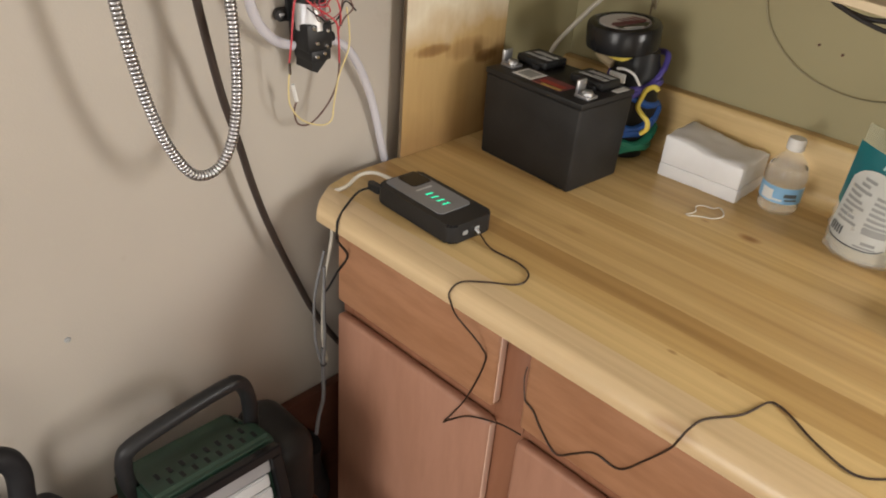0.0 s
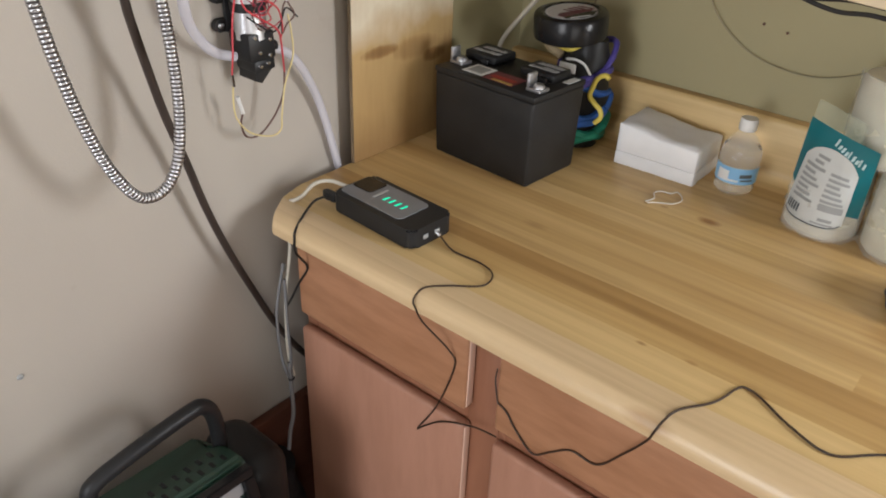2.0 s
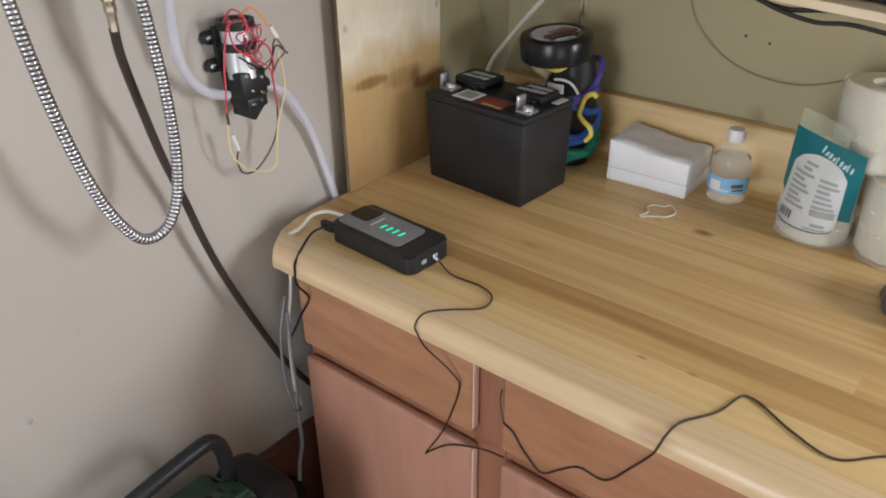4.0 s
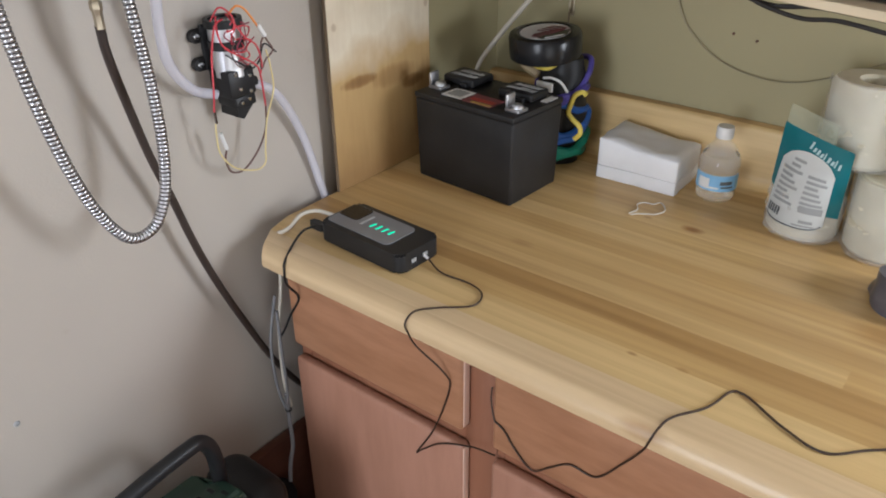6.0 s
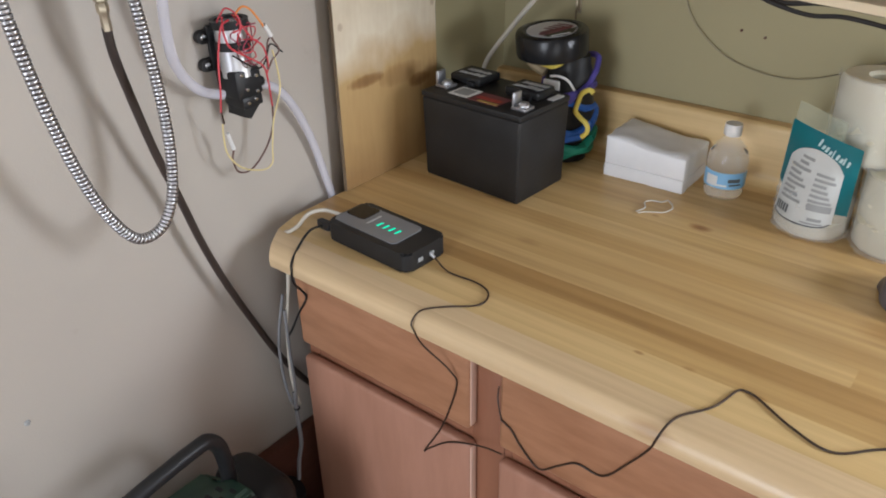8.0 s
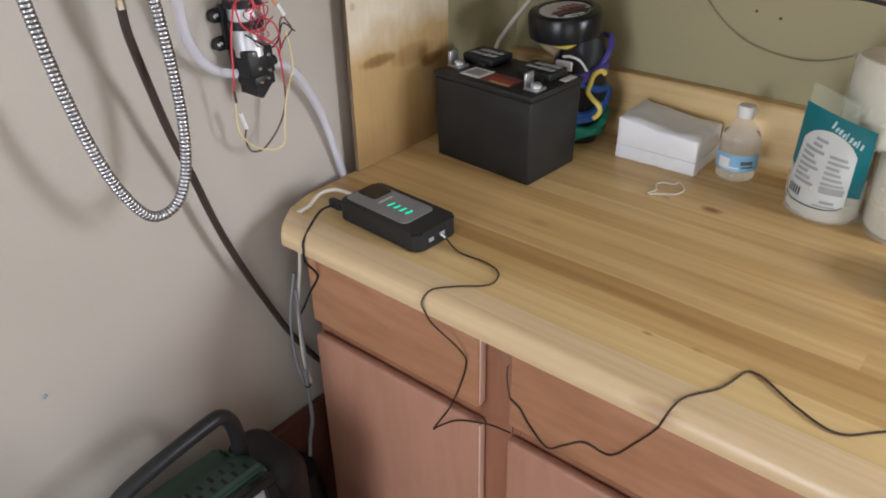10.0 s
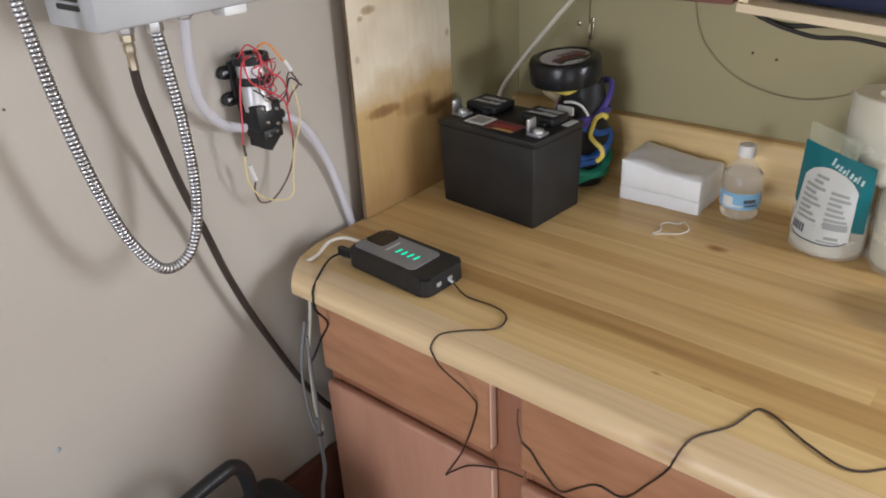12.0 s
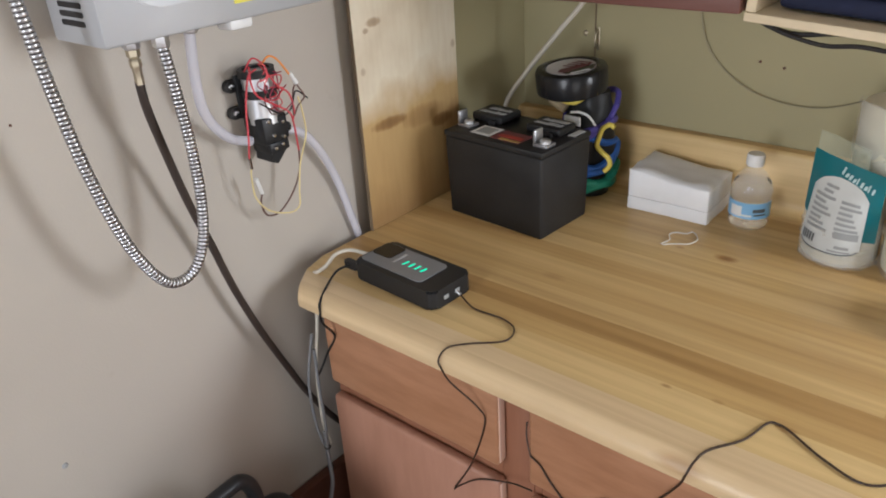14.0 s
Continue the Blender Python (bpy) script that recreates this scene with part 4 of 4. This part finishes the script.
tub = thing("vinyl_tube", "cloudy clear vinyl tube from heater to pump", "tube")
part("tube_run", wire([(0.06, -0.091, 1.306), (0.055, -0.092, 1.267), (0.045, -0.088, 1.232), (0.04, -0.083, 1.199), (0.034, -0.068, 1.171), (0.031, -0.045, 1.148), (0.032, -0.018, 1.137)], 0.0063, 14), M_VINYL, tub)
tub2 = thing("vinyl_tube", "cloudy clear vinyl tube from pump down behind counter", "tube")
part("tube_run", wire([(0.032, 0.04, 1.137), (0.028, 0.07, 1.121), (0.024, 0.095, 1.093), (0.018, 0.121, 1.05), (0.014, 0.14, 1.005), (0.011, 0.156, 0.955), (0.01, 0.171, 0.899), (0.01, 0.182, 0.82)], 0.0059, 14), M_VINYL, tub2)

pump = thing("water_pump", "small diaphragm pump with silver motor and tangled wires", "pump")
PT = Vector((0.034, 0.006, 1.224))
PB = Vector((0.034, 0.01, 1.098))
AX = (PB - PT).normalized()


def along(bm):
    """Lays a turned shape, drawn along +z from 0, on the pump's axis."""
    m = Matrix.Translation(PT) @ Vector((0, 0, 1)).rotation_difference(AX).to_matrix().to_4x4() @ Matrix.Diagonal((1, 1, 0.89, 1))
    bmesh.ops.transform(bm, matrix=m, verts=bm.verts)
    return bm


part("motor", along(lathe([(0, 0.0), (0.017, 0.0), (0.0205, 0.003), (0.0205, 0.075), (0, 0.075)], 32)), M_STEEL_DULL, pump, "silver motor can")
part("motor_cap", along(lathe([(0.017, 0.0005), (0.0175, -0.004), (0.0235, -0.004), (0.0238, 0.006), (0.021, 0.007)], 28)), M_BLACK, pump, "black rubber ring round the motor's end")
part("end_plate", along(lathe([(0, -0.0015), (0.005, -0.0015), (0.0055, 0.0), (0.0165, 0.0002), (0.0165, 0.001)], 24)), M_SILVER_DK, pump)
part("clamp_band", along(lathe([(0.0206, 0.024), (0.0222, 0.0245), (0.0222, 0.036), (0.0206, 0.0365)], 32)), M_BLACK, pump)
bm = along(box((-0.02, -0.02, 0.064), (0.02, 0.02, 0.104), 0.003, 2))
part("pump_head", bm, M_BLACK, pump, "black plastic pump head")
bm = along(box((-0.0195, -0.018, 0.1035), (0.019, 0.014, 0.12), 0.0025, 2))
part("head_end", bm, M_BLACK, pump)
part("head_tip", along(extruded([(-0.014, 0.1195), (0.012, 0.1195), (0.013, 0.132), (0.004, 0.137)], 0, -0.017, 0.0165)), M_BLACK, pump)
part("bracket", along(box((-0.029, -0.02, 0.006), (-0.0225, 0.018, 0.07), 0.002)), M_BLACK, pump, "black mounting bracket")
for z in (1.205, 1.17):
    e = part("mounting_ear", extruded(rounded(0.026, 0.016, 0.0075, 5, (-0.013, z)), 0, 0.001, 0.009), M_RUBBER, pump, "black rubber mounting ear")
    part("ear_arm", box((0.002, -0.004, z - 0.005), (0.012, 0.006, z + 0.005), 0.001), M_BLACK, e)
    bm = lathe([(0, 0), (0.0045, 0), (0.0035, 0.002), (0, 0.0026)], 14)
    bmesh.ops.transform(bm, matrix=pose(0.009, -0.017, z, 0, 90, 0), verts=bm.verts)
    part("screw", bm, M_STEEL, e, "bright screw head")
for u, v in ((-0.012, 0.07), (0.014, 0.076), (-0.006, 0.092), (0.012, 0.098), (-0.006, 0.112), (0.008, 0.109)):
    bm = lathe([(0, 0), (0.003, 0), (0.0022, 0.0018), (0, 0.002)], 10)
    c = PT + AX * v * 0.89 + Vector((0.0202 if v < 0.104 else 0.0192, u * 0.85, 0.0))
    bmesh.ops.transform(bm, matrix=Matrix.Translation(c) @ pose(0, 0, 0, 0, 90, 0), verts=bm.verts)
    part("bolt", bm, M_STEEL, pump)
part("port", wire([(0.036, -0.008, 1.137), (0.036, 0.004, 1.137)], 0.0065, 12, 3), M_VINYL, pump)
part("port", wire([(0.036, 0.026, 1.142), (0.036, 0.042, 1.141)], 0.0065, 12, 3), M_BLACK, pump)
wires = (
    ("red_wire", M_RED, 0.0012, [(0.05, -0.006, 1.23), (0.056, -0.022, 1.226), (0.055, -0.03, 1.2), (0.055, -0.034, 1.178), (0.055, -0.037, 1.149), (0.052, -0.039, 1.124)]),
    ("red_wire", M_RED, 0.0012, [(0.046, -0.012, 1.234), (0.056, -0.02, 1.218), (0.06, -0.016, 1.2), (0.061, 0.006, 1.184), (0.06, 0.028, 1.168), (0.056, 0.036, 1.15), (0.052, 0.041, 1.11)]),
    ("red_wire", M_RED, 0.0011, [(0.05, 0.0, 1.236), (0.06, 0.005, 1.222), (0.062, 0.016, 1.205), (0.06, 0.032, 1.192), (0.056, 0.04, 1.168), (0.05, 0.04, 1.15)]),
    ("red_wire", M_RED, 0.0011, [(0.04, -0.016, 1.228), (0.05, -0.008, 1.244), (0.058, 0.002, 1.234), (0.06, 0.002, 1.22), (0.058, -0.008, 1.216)]),
    ("orange_wire", M_ORANGE, 0.0013, [(0.05, 0.004, 1.234), (0.056, 0.012, 1.243), (0.058, 0.022, 1.238), (0.058, 0.034, 1.222), (0.056, 0.045, 1.205)]),
    ("brown_wire", M_BROWNW, 0.0011, [(0.056, 0.04, 1.215), (0.056, 0.052, 1.195), (0.056, 0.06, 1.18), (0.055, 0.048, 1.17), (0.054, 0.04, 1.16), (0.054, 0.044, 1.19), (0.055, 0.05, 1.2)]),
    ("black_wire", M_BLACK, 0.0011, [(0.058, -0.014, 1.19), (0.06, 0.004, 1.176), (0.06, 0.02, 1.166), (0.057, 0.036, 1.172), (0.055, 0.048, 1.19), (0.055, 0.066, 1.176)]),
    ("brown_wire", M_BROWNW, 0.0013, [(0.052, 0.041, 1.11), (0.046, 0.042, 1.08), (0.04, 0.03, 1.05), (0.036, 0.006, 1.028), (0.034, -0.014, 1.03), (0.036, -0.022, 1.05), (0.04, -0.021, 1.066)]),
    ("pale_yellow_wire", M_PALEYEL, 0.0012, [(0.055, 0.05, 1.182), (0.055, 0.054, 1.16), (0.053, 0.056, 1.128), (0.05, 0.042, 1.091), (0.048, 0.035, 1.052), (0.046, 0.033, 1.03), (0.045, 0.017, 1.025), (0.045, -0.015, 1.039), (0.044, -0.033, 1.063), (0.046, -0.037, 1.089), (0.049, -0.036, 1.117)]),
)
for nm, m, r, pts in wires:
    part(nm, wire(pts, r, 8), m, pump)
random.seed(11)
for k in range(8):  # the tangle over the motor's end
    m = (M_RED, M_RED, M_DKRED, M_BROWNW, M_DKRED)[k % 5]
    a = random.uniform(0, 6.28)
    pts = []
    for q in range(7):
        a += random.uniform(0.5, 1.1)
        out = 0.008 + 0.012 * random.random()
        pts.append((0.05 + 0.012 * random.random(), 0.004 + out * math.cos(a) + 0.002 * k, 1.207 + out * math.sin(a) - 0.004 * q * (k % 2)))
    part("tangled_wire", wire(pts, 0.0008, 6, 6), m, pump)
part("connector", wire([(0.051, -0.0385, 1.124), (0.049, -0.036, 1.108)], 0.002, 8, 2), M_STEEL, pump, "bright crimp connector")
part("connector", wire([(0.041, -0.027, 1.09), (0.04, -0.0205, 1.066)], 0.0026, 8, 2), M_WHITE, pump, "white crimp connector")
part("connector", wire([(0.057, 0.04, 1.216), (0.056, 0.05, 1.2)], 0.003, 8, 2), M_WHITE, pump, "white crimp connector")

scr = thing("wall_screw", "small bright screw head in the beige wall", "screw", (0, -0.347, 0.811), group="wall screws")
bm = lathe([(0, 0), (0.0042, 0), (0.0032, 0.0016), (0.0012, 0.002), (0.001, 0.0012), (0, 0.0012)], 14)
bmesh.ops.transform(bm, matrix=pose(0, 0, 0, 0, 90, 0), verts=bm.verts)
part("head", bm, M_PRINT, scr)

# ---------------------------------------------------------------- back wall: seam, latch, nails, cables, shelf
structure("trim", box((0.159, BACK - 0.0025, TOP + 0.105), (0.1606, BACK, 1.6)), M_SAWN, "narrow dark seam between wall panels", "trim")
lat = thing("latch_hook", "small brass latch hook on the wall seam", "latch")
part("plate", box((0.164, BACK - 0.004, 1.13), (0.17, BACK - 0.0005, 1.17), 0.001), M_BRASS, lat)
part("hook", wire([(0.167, BACK - 0.004, 1.166), (0.168, BACK - 0.014, 1.162), (0.168, BACK - 0.016, 1.145), (0.166, BACK - 0.006, 1.136)], 0.002, 8, 5), M_BRASS, lat)
for x, z in ((0.449, 1.141), (0.486, 1.135)):
    nl = thing("nail", "small dark nail stub in the khaki wall", "nail", (x, BACK, z), group="wall nails")
    bm = lathe([(0, 0), (0.0022, 0), (0.002, 0.0025), (0, 0.003)], 10)
    bmesh.ops.transform(bm, matrix=pose(0, 0, 0, 90, 0, 0), verts=bm.verts)
    part("head", bm, M_DARKWOOD, nl)
stud = thing("wall_stud", "small round metal stud beside the wall seam", "stud", (0.14, BACK, 1.157))
bm = lathe([(0, 0), (0.005, 0), (0.005, 0.002), (0.003, 0.0035), (0, 0.004)], 16)
bmesh.ops.transform(bm, matrix=pose(0, 0, 0, 90, 0, 0), verts=bm.verts)
part("head", bm, M_BRASS, stud)
nl = thing("nail", "small dark nail in the beige wall", "nail", (LEFT, -0.277, 1.2245), group="wall nails")
bm = lathe([(0, 0), (0.0017, 0), (0.0014, 0.0015), (0, 0.0018)], 10)
bmesh.ops.transform(bm, matrix=pose(0, 0, 0, 0, 90, 0), verts=bm.verts)
part("head", bm, M_DARKWOOD, nl)
wc = thing("wall_cable", "thin dark cable sagging along the khaki wall", "cable")
part("cable_run", wire([(0.35, BACK - 0.006, 1.26), (0.352, BACK - 0.006, 1.2), (0.376, BACK - 0.006, 1.143), (0.445, BACK - 0.006, 1.094), (0.54, BACK - 0.006, 1.082), (0.63, BACK - 0.008, 1.115), (0.72, BACK - 0.01, 1.17), (0.8, BACK - 0.01, 1.26)], 0.001, 8), M_OLIVEDK, wc)
wcd = thing("white_cable", "thick white cable slanting up to the cabinet", "cable")
part("cable_run", wire([(0.03, 0.54, 0.985), (0.028, 0.545, 1.02), (0.04, 0.55, 1.056), (0.097, 0.55, 1.127), (0.145, 0.55, 1.182), (0.19, 0.55, 1.234), (0.2, 0.55, 1.28)], 0.0042, 10), M_CREAM, wcd)

upper = thing("upper_cabinet", "dark red-brown upper cabinet above the counter", "cabinet")
part("body", box((0.06, 0.352, 1.272), (0.516, BACK - 0.001, 1.72)), M_UPPER, upper)
part("front_rail", box((0.06, 0.34, 1.27), (0.516, 0.3515, 1.32), 0.002), M_UPPER, upper)
part("door", box((0.064, 0.336, 1.322), (0.512, 0.3515, 1.715), 0.003), M_UPPER, upper)

shelf = thing("open_shelf", "open pale plywood shelf box holding dark cloth", "shelf", (0.519, 0.345, 1.262))
shelf.rotation_euler = (0, radians(4.2), 0)
part("bottom_board", box((0.0, 0.0, 0.0), (0.44, 0.28, 0.0105), 0.0008, 1), M_PLYEDGE, shelf)
part("side_board", box((0.0, 0.002, 0.011), (0.012, 0.28, 0.4), 0.0008, 1), M_PLYEDGE, shelf)
part("side_board", box((0.428, 0.002, 0.011), (0.44, 0.28, 0.4), 0.0008, 1), M_PLYEDGE, shelf)
part("top_board", box((0.0, 0.0, 0.401), (0.44, 0.28, 0.412), 0.0008, 1), M_PLYEDGE, shelf)
cl = thing("folded_cloth", "folded dark blue cloth on the open shelf", "cloth", (0.545, 0.375, 1.2725))
cl.rotation_euler = (0, radians(4.2), 0)
for k in range(3):
    bm = box((0.0 + 0.006 * k, 0.004 * k, 0.0012 + 0.022 * k), (0.38 - 0.01 * k, 0.22, 0.022 + 0.022 * k), 0.009, 3)
    part("fold", bm, M_NAVY, cl)
sc = thing("black_cable_pair", "two black cables sagging under the open shelf", "cable")
part("cable_run", wire([(0.512, 0.392, 1.262), (0.53, 0.395, 1.25), (0.56, 0.398, 1.238), (0.6, 0.4, 1.23), (0.64, 0.4, 1.2325), (0.7, 0.4, 1.225), (0.78, 0.4, 1.215)], 0.0028, 8), M_RUBBER, sc)
part("cable_run", wire([(0.51, 0.402, 1.262), (0.53, 0.403, 1.247), (0.565, 0.406, 1.239), (0.61, 0.408, 1.243), (0.66, 0.408, 1.24), (0.74, 0.408, 1.234), (0.8, 0.408, 1.225)], 0.0032, 8), M_RUBBER, sc)

# ---------------------------------------------------------------- corner by the cabinet: stand, heater, bags
EYE = Vector((0.837, -0.577, 1.449))
STEP = (EYE.x - LEFT) / EYE.x  # the side wall lies beyond the counter's end by the gap behind it


def beyond(v, axis):
    return EYE[axis] + STEP * (v - EYE[axis])


STAND, BOARD = beyond(0.46, 2), beyond(0.52, 2)
brd = thing("wooden_board", "dark red-brown board standing against the wall", "board")
part("plank", box((LEFT + 0.001, beyond(-0.345, 1), 0.001), (LEFT + 0.02, 0.5, BOARD), 0.003), M_DARKWOOD, brd)
std = thing("low_stand", "low dark wooden stand under the heater", "stand")
part("board_top", box((LEFT + 0.022, -0.9, STAND - 0.022), (0.25, beyond(-0.085, 1), STAND), 0.003), M_DARKWOOD, std)
for x in (LEFT + 0.045, 0.22):
    for y in (-0.87, -0.05):
        part("leg", box((x - 0.018, y - 0.018, 0.0), (x + 0.018, y + 0.018, STAND - 0.0225), 0.002), M_DARKWOOD, std)

ht = thing("portable_heater", "green and black portable gas heater with carry handle", "heater", (0, 0, 0.46))
prof = [(0.05, 0.0), (0.215, 0.0), (0.215, 0.09), (0.182, 0.2), (0.172, 0.206), (0.13, 0.2), (0.1, 0.17), (0.06, 0.165), (0.05, 0.15)]
HYL, HYR = -0.345, -0.172
bm = extruded([(x, z) for x, z in prof], 1, HYL, HYR)
bmesh.ops.bevel(bm, geom=list(bm.edges), offset=0.005, segments=2, affect="EDGES")
part("housing", bm, M_DKGREEN, ht, "dark green metal housing")
# slots on the top strip
for r2 in range(2):
    for k in range(8):
        y = HYL + 0.024 + 0.0175 * k + 0.008 * r2
        c = Vector((0.138 + 0.019 * r2, y, 0.2015 + 0.0026 * r2))
        bm = box((-0.0062, -0.0026, -0.001), (0.0062, 0.0026, 0.0004))
        bmesh.ops.transform(bm, matrix=Matrix.Translation(c) @ pose(0, 0, 0, 0, -8, 0), verts=bm.verts)
        part("slot", bm, M_SLOT, ht)


def face_at(y, s, out=0.0):
    """A place on the leaning front: s from its top edge downwards."""
    p, q = Vector((0.184, y, 0.204)), Vector((0.216, y, 0.09))
    return p + (q - p) * s + Vector((0.96, 0, 0.27)) * out


def bar(y0, s0, y1, s1, t0, t1, bevel=0.002):
    bm = bmesh.new()
    vs = [bm.verts.new(face_at(y, s, o)) for o in (t0, t1) for y, s in ((y0, s0), (y1, s0), (y1, s1), (y0, s1))]
    for f in ((3, 2, 1, 0), (4, 5, 6, 7), (0, 1, 5, 4), (1, 2, 6, 5), (2, 3, 7, 6), (3, 0, 4, 7)):
        bm.faces.new([vs[i] for i in f])
    if bevel:
        bmesh.ops.bevel(bm, geom=list(bm.edges), offset=bevel, segments=2, affect="EDGES")
    return bm


bz = part("bezel", bar(HYL + 0.02, 0.0, HYR - 0.004, 0.12, 0.0, 0.016), M_BLACK_GLOSS, ht, "glossy black front frame")
part("bezel_side", bar(HYL + 0.02, 0.12, HYL + 0.036, 1.0, 0.0, 0.015), M_BLACK_GLOSS, bz)
part("bezel_side", bar(HYR - 0.02, 0.12, HYR - 0.004, 1.0, 0.0, 0.015), M_BLACK_GLOSS, bz)
part("reflector", bar(HYL + 0.036, 0.12, HYR - 0.02, 0.32, 0.0, 0.006), M_SILVER_DK, ht, "grey metal reflector")
for k in range(4):
    s0 = 0.33 + 0.17 * k
    part("ceramic_tile", bar(HYL + 0.042, s0, HYR - 0.026, s0 + 0.155, 0.0, 0.007), M_CERAMIC, ht, "white ceramic burner tile")
hp = [(0.115, -0.345, 0.17), (0.12, -0.355, 0.208), (0.124, -0.356, 0.248), (0.128, -0.344, 0.268), (0.13, -0.29, 0.281), (0.13, -0.22, 0.289), (0.128, -0.196, 0.284), (0.125, -0.181, 0.255), (0.12, -0.175, 0.195), (0.115, -0.178, 0.16)]
part("handle", wire([(x, y + 0.004, z - 0.007) for x, y, z in hp], 0.0108, 14), M_BLACK, ht, "black plastic carry handle")
part("side_cover", box((0.05, HYR + 0.001, 0.0), (0.18, HYR + 0.08, 0.166), 0.034, 6), M_BLACK, ht, "rounded black side cover")

bag = thing("black_plastic_bag", "crumpled black plastic bag beside the cabinet", "bag", (0.028, -0.02, 0.0))
bm = lump(0.044, 0.43, 21, 36, 26, 0.14)
part("sack", bm, M_BAG, bag)
for k, p in enumerate((((0.0, -0.05, 0.345), (0.01, -0.056, 0.33), (0.016, -0.052, 0.312)), ((0.03, -0.04, 0.325), (0.042, -0.042, 0.31), (0.048, -0.036, 0.3)), ((0.036, -0.048, 0.275), (0.046, -0.042, 0.265), (0.052, -0.034, 0.267)))):
    part("tie", wire(p, 0.0012, 6, 4), M_GREYCORD, bag, "thin grey tie")

tb = thing("black_bag", "soft black carry bag with a strap", "bag", (0, 0, 0.46))
bm = box((0.04, -0.78, 0.0), (0.2, -0.405, 0.2), 0.05, 5)
bmesh.ops.subdivide_edges(bm, edges=list(bm.edges), cuts=1, use_grid_fill=True)
for v in bm.verts:
    if v.co.z > 0.02:
        v.co += Vector((0.3, 0.5, 1)) * 0.014 * noise.noise(v.co * 26)
part("bag_body", bm, M_BAG, tb)
part("strap", wire([(0.11, -0.47, 0.185), (0.108, -0.462, 0.25), (0.105, -0.46, 0.29), (0.104, -0.475, 0.315), (0.105, -0.52, 0.33), (0.11, -0.58, 0.28), (0.115, -0.62, 0.19)], 0.014, 12), M_BAG, tb, "padded black strap")

# set the things on the side wall out to it
for ob in (wh, hose, gas, tub, tub2, pump, scr, ht, tb):
    ob.matrix_world = Matrix.Translation(EYE) @ Matrix.Scale(STEP, 4) @ Matrix.Translation(-EYE) @ pose(*ob.location)
